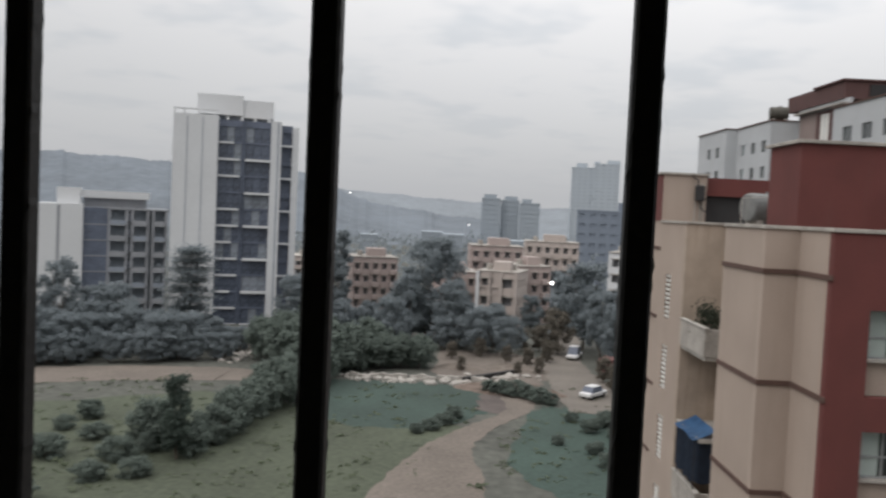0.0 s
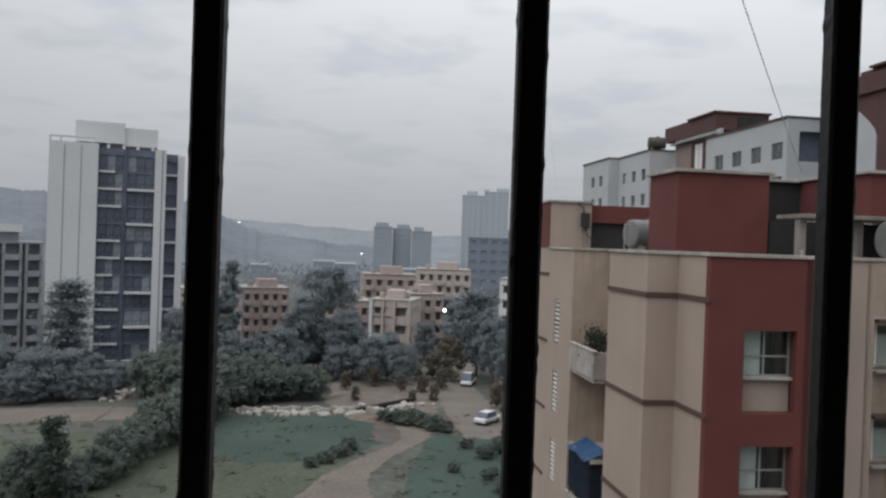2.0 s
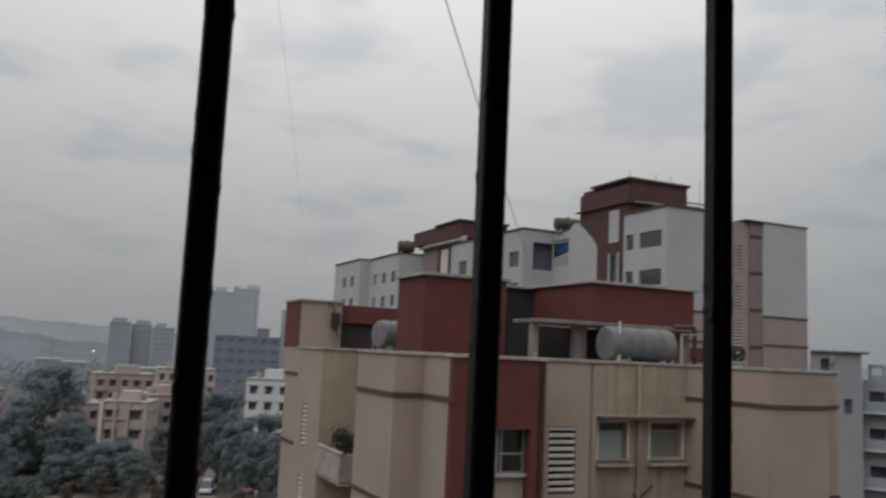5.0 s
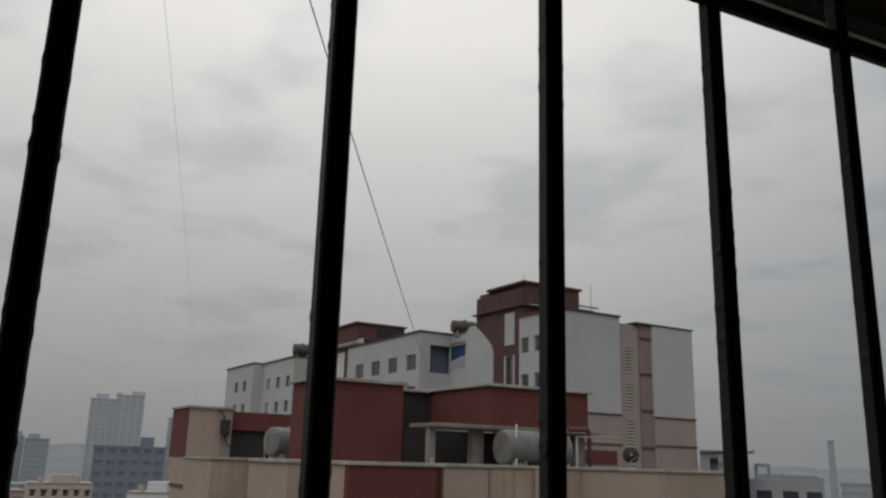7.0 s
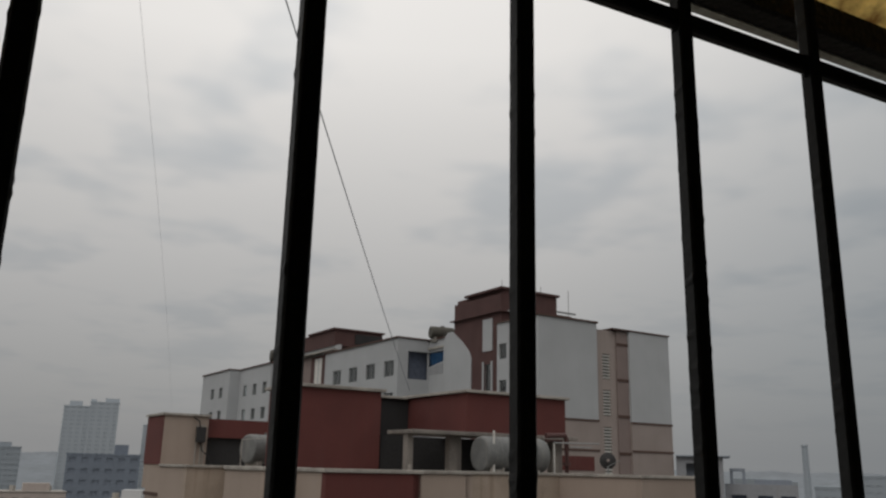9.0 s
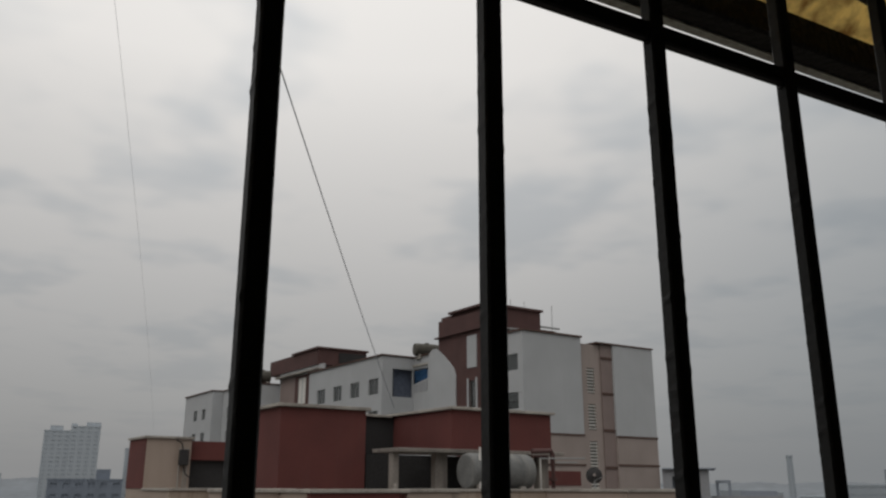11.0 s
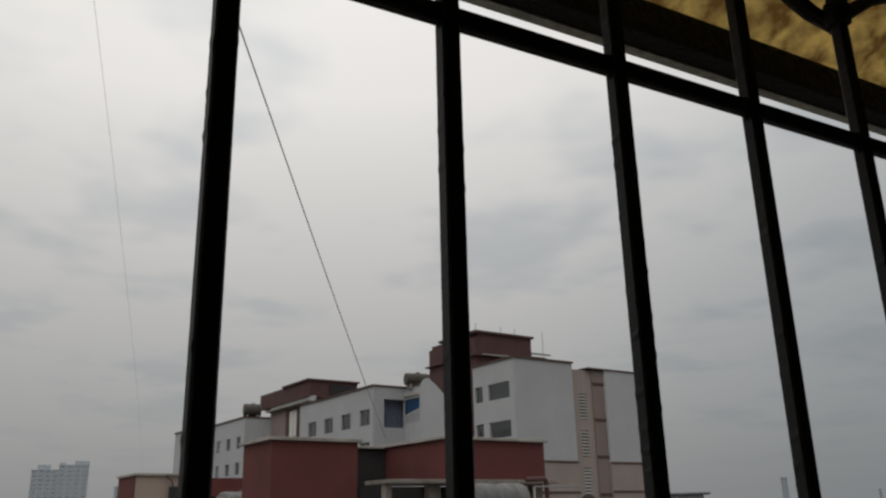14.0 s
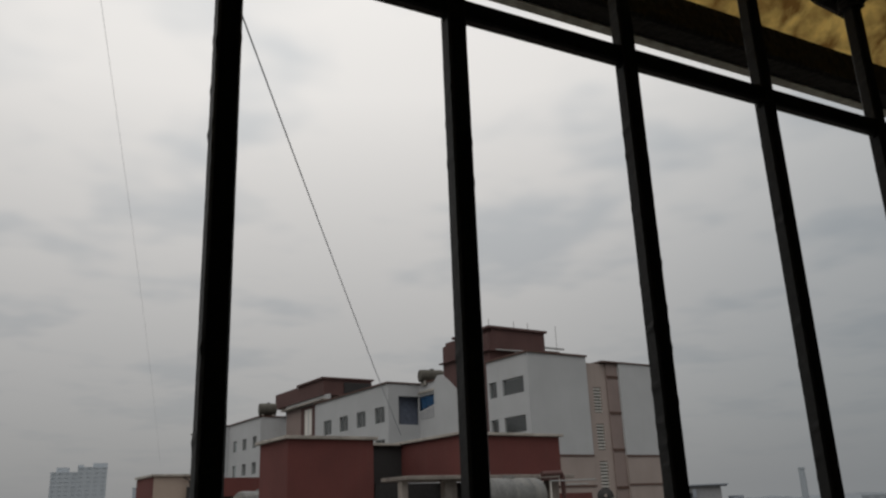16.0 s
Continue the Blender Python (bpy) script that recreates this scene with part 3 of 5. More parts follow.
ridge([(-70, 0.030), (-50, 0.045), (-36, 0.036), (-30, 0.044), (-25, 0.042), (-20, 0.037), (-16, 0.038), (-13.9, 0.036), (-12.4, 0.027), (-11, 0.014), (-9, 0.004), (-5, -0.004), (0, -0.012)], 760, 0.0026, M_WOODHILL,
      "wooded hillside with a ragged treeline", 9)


def far_block(az0, az1, d, tan_top, mat, label, floors=8, steps=(), bays=6, group="far buildings", turn=0.0, depth=14, win_mat=None, base=0.0):
    """A distant block of flats: body with real window recess bands and rooftop steps."""
    az = (az0 + az1) / 2
    w = d * math.tan(radians((az1 - az0) / 2)) * 2
    h = EYE + tan_top * d
    ob = thing("apartment_block", facing(az, d, turn), label, "building", group)
    fh = h / floors
    holes = []
    bw = w / bays
    for j in range(floors):
        for i in range(bays):
            holes.append((-w / 2 + bw * (i + 0.22), -w / 2 + bw * (i + 0.78), fh * (j + 0.35), fh * (j + 0.8)))
    part("wall", wall(-w / 2, w / 2, 0, h, 0.22, holes), mat, ob)
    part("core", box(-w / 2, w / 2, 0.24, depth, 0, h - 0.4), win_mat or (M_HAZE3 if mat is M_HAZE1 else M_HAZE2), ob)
    part("roof", box(-w / 2 - 0.2, w / 2 + 0.2, -0.1, depth + 0.1, h + 0.002, h + 0.5), mat, ob)
    for x0, x1, dz in steps:
        part("roof_tank_room", box(-w / 2 + w * x0, -w / 2 + w * x1, 2, depth - 2, h + 0.5, h + 0.5 + dz), mat, ob)
    return ob


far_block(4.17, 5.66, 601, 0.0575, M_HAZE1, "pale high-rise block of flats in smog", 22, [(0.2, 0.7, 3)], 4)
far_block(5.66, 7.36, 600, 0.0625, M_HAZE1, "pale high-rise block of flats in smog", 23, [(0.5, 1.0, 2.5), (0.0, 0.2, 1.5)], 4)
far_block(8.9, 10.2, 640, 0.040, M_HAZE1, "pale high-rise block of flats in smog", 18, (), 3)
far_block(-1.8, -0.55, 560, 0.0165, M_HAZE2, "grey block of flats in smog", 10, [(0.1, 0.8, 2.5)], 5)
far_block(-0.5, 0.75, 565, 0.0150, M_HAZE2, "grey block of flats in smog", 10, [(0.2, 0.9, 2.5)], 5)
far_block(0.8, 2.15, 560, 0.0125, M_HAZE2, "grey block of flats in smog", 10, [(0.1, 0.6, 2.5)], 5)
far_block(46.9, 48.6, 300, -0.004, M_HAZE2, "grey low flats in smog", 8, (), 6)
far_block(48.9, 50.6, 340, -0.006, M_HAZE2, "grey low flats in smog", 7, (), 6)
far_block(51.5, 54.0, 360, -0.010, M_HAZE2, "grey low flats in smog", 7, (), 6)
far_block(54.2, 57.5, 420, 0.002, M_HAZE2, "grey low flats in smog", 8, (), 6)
chim = thing("chimney", facing(51.15, 420), "slender grey factory chimney in smog", "chimney")
part("shaft", rod([(0, 0, 0), (0, 0, EYE + 0.0335 * 420)], [1.7, 1.25], 14), M_HAZE2, chim)
part("rim", rod([(0, 0, EYE + 0.0315 * 420), (0, 0, EYE + 0.0337 * 420)], 1.45, 14), M_HAZE2, chim)
chim = thing("chimney", facing(56.35, 460), "slender grey factory chimney in smog", "chimney")
part("shaft", rod([(0, 0, 0), (0, 0, EYE + 0.0188 * 460)], [0.9, 0.6], 10), M_HAZE2, chim)

# ---- the apartment building opposite ----
nb = thing("apartment_building", pose(7.95, 20.94, 0, 0, 0, 4.5), "beige and brick-red apartment building with brown bands and roof tanks", "building", "housing blocks")
NT = EYE  # parapet top
ROOF = EYE - 1.0
FLOORS = range(0, 7)


def nb_wall(name, x0, x1, m, mat, holes=(), z0=0.0, z1=NT - 0.08, t=0.25, label=""):
    return part(name, wall(x0, x1, z0, z1, t, holes), mat, nb, label, m)


F0 = pose(0, 0, 0)
# red bay facing the camera, with a recessed window over a beige panel on every floor
holes = [(0.98, 2.42, 18.9 - 3 * k, 21.05 - 3 * k) for k in FLOORS]
nb_wall("red_wall", 0.0, 2.87, F0, M_RED, holes, label="brick-red painted wall")
for k in FLOORS:
    z = -3 * k
    part("window_panel", box(0.98, 2.42, 0.32, 0.42, 18.9 + z, 19.78 + z), M_BEIGE, nb, "beige panel under the window")
    window(nb, 0.98, 2.42, 19.82 + z, 21.05 + z, pose(0, 0.22, 0), 0.12, 1, True, 20.35 + z)
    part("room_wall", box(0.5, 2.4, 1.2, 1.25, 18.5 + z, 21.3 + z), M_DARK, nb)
    part("curtain", box(1.04, 1.62, 0.385, 0.40, 19.85 + z, 21.0 + z), M_SLAT, nb, "pale curtain")
nb_wall("red_return", -1.5, 0.0, pose(2.87, 0, 0, 0, 0, 90) @ pose(1.5, 0, 0), M_BEIGE)
# beige wall with louvred duct
lou = [(3.95, 4.90, 19.0 - 3 * k, 20.98 - 3 * k) for k in FLOORS]
nb_wall("beige_wall", 2.87, 5.62, pose(0, 1.5, 0), M_BEIGE, lou)
slat_me = mesh_of("slat", box(-0.475, 0.475, -0.02, 0.06, -0.045, 0.045, 0.006))
slat_me.materials.append(M_SLAT)
for k in FLOORS:
    # near-black backing puts the shade between slats into its colour
    lv = part("louvre", box(3.95, 4.90, 1.72, 1.74, 19.0 - 3 * k, 20.98 - 3 * k), M_SHADE_SOOT, nb, "white slatted louvre")
    for i in range(10):
        part("slat", slat_me, M_SLAT, lv, m=pose(4.425, 1.56, 19.12 + 0.2 * i - 3 * k, 12, 0, 0))
nb_wall("beige_return", -2.6, 0.0, pose(5.62, 1.5, 0, 0, 0, 90) @ pose(2.6, 0, 0), M_BEIGE)
# set-back wall with paired windows under a hood
holes = [(a, b, 19.67 - 3 * k, 20.92 - 3 * k) for k in FLOORS for a, b in ((7.5, 8.70), (9.70, 11.10))]
nb_wall("beige_wall", 5.62, 11.35, pose(0, 4.1, 0), M_GRIMY, holes, label="grimy beige wall stained below the hoods")
for k in FLOORS:
    z = -3 * k
    part("hood", box(7.2, 11.29, 3.55, 4.04, 21.02 + z, 21.12 + z, 0.01), M_BROWN, nb, "thin dark concrete window hood")
    for a, b in ((7.5, 8.70), (9.70, 11.10)):
        window(nb, a, b, 19.67 + z, 20.92 + z, pose(0, 4.1, 0), 0.12, 0, True, 20.6 + z, M_COPING)
        part("surround", wall(a - 0.08, b + 0.08, 19.59 + z, 21.0 + z, 0.05, [(a, b, 19.67 + z, 20.92 + z)]), M_SLAT, nb, "pale painted window surround", m=pose(0, 4.047, 0))
        part("ledge", box(a - 0.15, b + 0.15, 3.8, 4.1, 19.42 + z, 19.5 + z, 0.01), M_CONC, nb)
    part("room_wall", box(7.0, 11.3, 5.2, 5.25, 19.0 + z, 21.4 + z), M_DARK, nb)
    part("curtain", box(7.56, 8.64, 4.262, 4.275, 19.7 + z, 20.62 + z), M_SLAT, nb, "pale curtain")
    part("curtain", box(9.76, 11.04, 4.262, 4.275, 19.7 + z, 20.66 + z), M_COPING, nb, "beige curtain")
# right bay
nb_wall("beige_wall", -4.1, -0.252, facing_left(11.3, 0), M_BEIGE)
nb_wall("beige_wall", 11.3, 13.75, pose(0, 0, 0), M_BEIGE)
nb_wall("beige_wall", 0.252, 0.55, pose(13.75, 0, 0, 0, 0, 90), M_BEIGE)
nb_wall("beige_wall", 13.5, 14.8, pose(0, 0.55, 0), M_BEIGE)
nb_wall("beige_wall", 0.802, 18.6, pose(14.8, 0, 0, 0, 0, 90), M_BEIGE)
# left flank: two stepped bays
nb_wall("beige_wall", -2.0, -0.252, facing_left(0.0, 0), M_BEIGE)
nb_wall("beige_wall", -0.9, 0.0, pose(0, 2.0, 0), M_BEIGE)
nb_wall("beige_wall", -5.2, -2.252, facing_left(-0.9, 0), M_BEIGE)
nb_wall("beige_wall", -1.6, 0.648, pose(0, 5.2, 0, 0, 0, 180), M_BEIGE)
nb_wall("beige_wall", -12.6, -5.2, facing_left(1.6, 0), M_GRIMY)
nb_wall("beige_wall", 0.1, 1.6, pose(0, 12.6, 0), M_GRIMY)
for k in FLOORS:
    z = -3 * k
    part("balcony_floor", box(0.12, 1.598, 9.6, 12.598, 18.02 + z, 18.16 + z), M_CONC, nb)
    if k == 1:  # the cloth screen stands in for the parapet here
        continue
    rail_ = part("balcony_parapet", box(0.06, 0.18, 9.55, 12.59, 18.16 + z, 19.16 + z, 0.012), M_COPING, nb, "weathered pale balcony parapet")
    part("parapet_cap", box(0.02, 0.22, 9.5, 12.59, 19.162 + z, 19.23 + z, 0.01), M_CONC, rail_)
    part("balcony_parapet", box(0.182, 1.596, 9.55, 9.67, 18.16 + z, 19.16 + z, 0.012), M_COPING, nb, "weathered pale balcony parapet")
lou3 = [(-15.3, -14.5, 18.85 - 3 * k, 20.75 - 3 * k) for k in FLOORS]
nb_wall("beige_wall", -18.6, -12.852, facing_left(0.1, 0), M_BEIGE, lou3)
for k in FLOORS:
    # backing coloured near-black for the shaded gaps between slats
    lv = part("louvre", box(0.30, 0.32, 14.5, 15.3, 18.85 - 3 * k, 20.75 - 3 * k), M_SHADE_SOOT, nb, "white slatted louvre")
    for i in range(10):
        part("slat", slat_me, M_SLAT, lv, m=pose(0.16, 14.9, 18.96 + 0.19 * i - 3 * k, 0, 0, -90) @ pose(0, 0, 0, 12, 0, 0))
nb_wall("beige_wall", -14.8, -0.1, pose(0, 18.6, 0, 0, 0, 180), M_BEIGE)
part("roof_slab", box(1.85, 14.6, 4.4, 12.85, ROOF - 0.2, ROOF), M_CONC, nb)
part("roof_slab", box(0.3, 14.6, 12.85, 18.35, ROOF - 0.2, ROOF), M_CONC, nb)
part("roof_slab", box(0.2, 3.0, 0.25, 4.4, ROOF - 0.2, ROOF - 0.004), M_CONC, nb)
part("roof_slab", box(3.0, 5.8, 1.75, 4.4, ROOF - 0.2, ROOF - 0.002), M_CONC, nb)
part("roof_slab", box(11.5, 14.6, 0.85, 4.4, ROOF - 0.2, ROOF - 0.004), M_CONC, nb)
# brown bands, one to a floor
for k in FLOORS:
    z0, z1 = 21.73 - 3 * k, 21.86 - 3 * k
    for a in ((-0.05, -0.002, -0.05, 2.0), (-0.95, -0.05, 1.95, 1.998), (-0.95, -0.902, 1.998, 5.2), (11.25, 11.298, -0.05, 4.1), (11.298, 13.8, -0.05, -0.002), (13.752, 13.8, -0.002, 0.548), (13.8, 14.85, 0.5, 0.548), (0.05, 0.098, 16.4, 18.65)):
        part("band", box(*a, z0, z1), M_BROWN, nb)
# copings on the parapets
for a in ((-0.06, 2.92, -0.06, 0.31), (-0.06, 0.31, 0.31, 2.0), (-0.96, 0.31, 1.94, 2.3), (-0.96, -0.6, 2.3, 5.2), (2.92, 5.67, 1.44, 1.81), (5.32, 5.67, 1.81, 4.1), (5.67, 11.2, 4.04, 4.41), (11.24, 11.6, -0.06, 4.1),
          (11.6, 13.81, -0.06, 0.31), (13.5, 13.81, 0.31, 0.86), (13.81, 14.86, 0.49, 0.86), (1.54, 1.91, 5.2, 12.6), (0.04, 1.9, 12.54, 12.91), (0.04, 0.41, 12.91, 16.5)):
    part("coping", box(*a, NT - 0.08, NT + 0.02, 0.01), M_COPING, nb)
# roof blocks
rb = part("stair_block", box(0.1, 2.0, 16.5, 19.2, ROOF, 25.05), M_BEIGE, nb, "beige rooftop block")
part("red_face", box(0.07, 0.098, 16.5, 19.2, NT, 25.02), M_RED, rb, "red side face")
part("block_roof", box(0.0, 2.1, 16.4, 19.3, 25.052, 25.14), M_COPING, rb)
part("low_wall", box(2.0, 6.0, 17.0, 17.2, 24.2, 25.0), M_RED, nb, "red rooftop wall")
# near-black fill paints the shade below the red wall
part("recess", box(2.0, 6.0, 17.21, 17.4, ROOF, 24.6), M_SHADE_SOOT, nb)
b1 = part("stair_block", box(2.7, 6.2, 8.6, 11.3, ROOF, 25.9), M_RED, nb, "brick-red stair head block")
part("block_roof", box(2.55, 6.35, 8.45, 11.5, 25.902, 26.02, 0.01), M_COPING, b1, "pale roof slab")
# wall colour holds both soot and the shade of the notch
nw = part("notch_wall", box(6.202, 8.84, 11.0, 11.2, ROOF, 25.9), M_SHADE_SOOT, nb, "recess wall dark with soot and painted-in shade")
part("wall_cap", box(6.36, 8.68, 10.8, 11.3, 25.902, 26.0, 0.01), M_COPING, nw)
b2 = part("lift_block", box(8.85, 13.8, 6.6, 12.3, 24.46, 25.95), M_RED, nb, "brick-red lift machine block")
part("block_roof", box(8.7, 13.95, 6.45, 12.4, 25.952, 26.06, 0.01), M_COPING, b2, "pale roof slab")
can = part("canopy", box(5.95, 13.7, 5.7, 7.6, 24.28, 24.42, 0.015), M_CANOPY, nb, "weathered pale canopy slab")
for x in (6.15, 8.1, 13.0):
    part("column", box(x - (0.12 if x < 7 else 0.26), x + (0.12 if x < 7 else 0.26), 6.2, 6.5, ROOF, 24.278), M_CANOPY, can)
# wall coloured near-black for the shade under the canopy
part("canopy_wall", box(6.3, 13.6, 8.7, 8.9, ROOF, 24.278), M_SHADE_SOOT, can)
part("pipe", rod([(9.15, 4.0, 0), (9.15, 4.0, NT - 0.1)], 0.06, 8), M_GRIMY, nb, "downpipe")


for x in (1.5, 1.72, 1.84):
    part("pipe", rod([(x, 16.44, ROOF), (x, 16.44, 24.7)], 0.03, 6), M_CONC, nb, "grey vent pipe")
mb = part("meter_box", box(1.45, 1.85, 16.22, 16.40, 23.95, 24.6, 0.02), M_SHADE_SOOT, nb, "dark meter box on the rooftop block")
part("cable_loop", rod([(1.65, 16.3, 23.95), (1.75, 16.3, 23.6), (2.1, 16.34, 23.35), (2.25, 16.36, 23.0)], 0.025, 6), M_SHADE_SOOT, mb)
part("conduit", rod([(1.3, 16.36, 25.0), (1.55, 16.34, 24.85), (1.6, 16.34, 24.6)], 0.03, 6), M_SHADE_SOOT, mb)
part("tank_rail", rod([(2.4, 13.2, ROOF), (2.4, 13.2, 24.05), (3.6, 13.2, 24.15), (3.6, 13.2, ROOF)], 0.025, 6), M_COPING, nb, "thin white pipe rail")
part("post", rod([(8.62, 4.5, ROOF), (8.62, 4.5, 24.45)], 0.035, 8), M_SLAT, nb, "white pipe post")
part("stain_ledge", box(5.9, 11.2, 3.96, 4.098, 21.1, 21.16), M_CONC, nb)
for k in FLOORS:
    part("pipe_bend", rod([(9.15, 4.0, 18.3 - 3 * k), (9.75, 3.98, 18.75 - 3 * k)], 0.035, 6), M_BROWN, nb)
    part("pipe_bend", rod([(9.15, 4.0, 18.2 - 3 * k), (8.95, 3.98, 18.5 - 3 * k)], 0.035, 6), M_BROWN, nb)
fr = part("pipe_frame", rod([(11.35, 4.9, 24.38), (12.3, 4.9, 24.42), (12.36, 4.9, 24.3), (12.36, 4.9, ROOF)], 0.095, 8), M_MAROON, nb, "maroon pipe frame")
part("pipe", rod([(11.5, 5.1, 24.2), (12.3, 5.1, 24.22)], 0.06, 6), M_MAROON, fr)
part("flange", rod([(12.36, 4.9, 23.3), (12.36, 4.9, 23.42)], 0.15, 10), M_MAROON, fr)
part("pipe", rod([(11.6, 4.75, 24.12), (13.9, 4.75, 24.16)], 0.03, 6), M_FRAME, fr)
part("pipe", rod([(12.4, 4.75, 23.98), (13.5, 4.75, 24.0)], 0.03, 6), M_FRAME, fr)
part("pipe", rod([(11.75, 4.9, ROOF), (11.75, 4.9, 24.1)], 0.035, 6), M_SLAT, fr)
for x, z in ((8.6, NT + 0.35), (5.2, NT + 0.2), (9.1, NT + 0.25)):
    part("vent_stub", rod([(x, 4.6, ROOF), (x, 4.6, z)], 0.06, 8), M_COPING, nb)


def water_tank(m, length, dia, label, mat=None):
    t = thing("water_tank", m, label, "tank", "roof tanks")
    r = dia / 2
    bm = rod([(-length / 2 - 0.03, 0, r), (-length / 2, 0, r), (-length / 2 + 0.10, 0, r), (length / 2 - 0.10, 0, r), (length / 2, 0, r), (length / 2 + 0.03, 0, r)],
             [r * 0.86, r * 0.96, r, r, r * 0.96, r * 0.86], 32)
    for f in bm.faces:
        f.smooth = len(f.verts) == 4
    part("shell", bm, mat or M_TANK, t)
    for x in (-length * 0.3, 0, length * 0.3):
        part("hoop", rod([(x - 0.03, 0, r), (x + 0.03, 0, r)], r + 0.008, 32), mat or M_TANK, t)
    part("hatch", rod([(0.1, 0, 2 * r - 0.02), (0.1, 0, 2 * r + 0.08)], 0.22, 14), mat or M_TANK, t, "round hatch lid")
    for x in (-length * 0.32, length * 0.32):
        part("saddle", box(x - 0.12, x + 0.12, -r * 0.7, r * 0.7, -0.02 - (m.translation.z - ROOF if m.translation.z < 30 else 0.3), 0.12), M_CONC, t, "concrete saddle")
    return t


NBM = nb.matrix_basis.copy()
water_tank(NBM @ pose(9.75, 5.0, 22.98), 2.75, 1.28, "large grey cylindrical water tank lying on the roof")
water_tank(NBM @ pose(3.85, 14.2, 23.1, 0, 0, 15), 1.9, 1.2, "grey cylindrical water tank lying beside the red block")

dish = thing("satellite_dish", NBM @ pose(12.7, 3.0, ROOF), "dark grey satellite dish on a roof pole", "dish")
part("pole", rod([(0, 0, 0), (0, 0, 1.35)], 0.03, 8), M_FRAME, dish)
db = bmesh.new()
bmesh.ops.create_cone(db, cap_ends=False, segments=24, radius1=0.30, radius2=0.06, depth=0.14)
bmesh.ops.solidify(db, geom=db.faces[:], thickness=0.01)
part("reflector", db, M_SHADE_SOOT, dish, m=pose(0, 0, 1.5, 80, 0, -39))
part("feed_arm", rod([(0, 0, 1.3), (0.12, -0.5, 1.5)], 0.012, 6), M_FRAME, dish)

tarp = thing("tarpaulin_box", NBM @ pose(0, 0, 0), "navy cloth screen with a bright blue tarpaulin roof", "tarpaulin")
cloth = bmesh.new()
prev = None
tb_r = random.Random(12)
for i in range(25):
    # the cloth hangs round the balcony's edge in shallow folds
    f = i / 24
    x, y = (0.02, 12.1 - 2.3 * f / 0.66) if f < 0.66 else (0.02 + 1.4 * (f - 0.66) / 0.34, 9.8)
    fold = 0.06 * math.sin(i * 2.1) + tb_r.uniform(-0.02, 0.02)
    row = [cloth.verts.new((x + fold, y + fold * 0.6, z)) for z in (13.5 + 0.06 * math.sin(i * 1.3), 14.4, 15.12)]
    if prev:
        for k in range(2):
            cloth.faces.new((prev[k], row[k], row[k + 1], prev[k + 1]))
    prev = row
bmesh.ops.solidify(cloth, geom=cloth.faces[:], thickness=0.012)
part("screen_cloth", cloth, M_NAVY, tarp)
top_ = bmesh.new()
grid_ = []
for i in range(9):
    for_row = []
    for j in range(4):
        u, v = i / 8, j / 3
        for_row.append(top_.verts.new((0.72 - 0.80 * v, 12.1 - 2.45 * u, 15.48 - 0.36 * v - 0.05 * math.sin(u * 9) * v - 0.04 * math.sin(v * 3.1))))
    grid_.append(for_row)
for a_, b_ in zip(grid_, grid_[1:]):
    for k in range(3):
        top_.faces.new((a_[k], a_[k + 1], b_[k + 1], b_[k]))
bmesh.ops.solidify(top_, geom=top_.faces[:], thickness=0.012)
part("roof_sheet", top_, M_BLUE, tarp, "sagging bright blue tarpaulin")
for y in (9.9, 12.0):
    part("pole", rod([(0.06, y, 13.2), (0.06, y, 15.14)], 0.025, 6), M_RUST, tarp)

# ---- the white building behind ----
wb = thing("apartment_building", pose(37.6, 54.2, 0, 0, 0, 4.5), "tall white apartment building with maroon stair towers", "building", "housing blocks")
WT = EYE + 12.1


def wb_part(name, bm, mat, label="", m=None):
    return part(name, bm, mat, wb, label, m)


def left_wall(u, v0, v1, z1, mat, openings, z0=0.0, mull=1, room=True):
    """A wall of the white building that faces -x from v0 to v1, with windows (v0, v1, z0, z1)."""
    hs = [(-b, -a, z, zz) for a, b, z, zz in openings]
    wb_part("wall", wall(-v1, -v0, z0, z1, 0.3, hs), mat, m=facing_left(u, 0))
    for h in hs:
        window(wb, *h, facing_left(u, 0), 0.14, mull, False)
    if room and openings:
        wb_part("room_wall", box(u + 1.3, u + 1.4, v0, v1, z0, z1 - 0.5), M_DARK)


ops = []
for k in range(10):
    ops += [(0.65, 3.45, 32.05 - 3.05 * k, 33.35 - 3.05 * k), (4.2, 5.25, 32.05 - 3.05 * k, 33.35 - 3.05 * k)]
left_wall(0, 0.302, 5.5, WT, M_WHITE, ops, mull=0)
wb_part("coping", box(-0.12, 6.3, -0.12, 5.6, WT, WT + 0.14), M_BROWN, "brown roof edging")
wb_part("wall", wall(0, 6.2, EYE + 4.1, WT - 0.002, 0.3), M_WHITE)
wb_part("wall", wall(0, 6.2, 0, EYE + 4.1, 0.3), M_ROSE)
wb_part("band", box(-0.04, 6.24, -0.05, -0.003, EYE + 4.05, EYE + 4.2), M_BROWN)
wb_part("band", box(-0.04, 6.24, -0.05, -0.003, EYE + 1.7, EYE + 1.85), M_BROWN)
wb_part("red_panel", box(1.0, 5.6, -0.04, -0.004, EYE + 0.2, EYE + 1.3), M_RED, "red spandrel panel")
lh = [(7.1, 7.95, 30.6 - 3.0 * k, 32.7 - 3.0 * k) for k in range(10)]
wb_part("strip_wall", wall(6.2, 8.6, 0, EYE + 11.7, 0.3, lh), M_ROSE, m=pose(0, 0.35, 0))
sl2 = mesh_of("slat", box(-0.425, 0.425, -0.02, 0.08, -0.06, 0.06))
sl2.materials.append(M_SLAT)
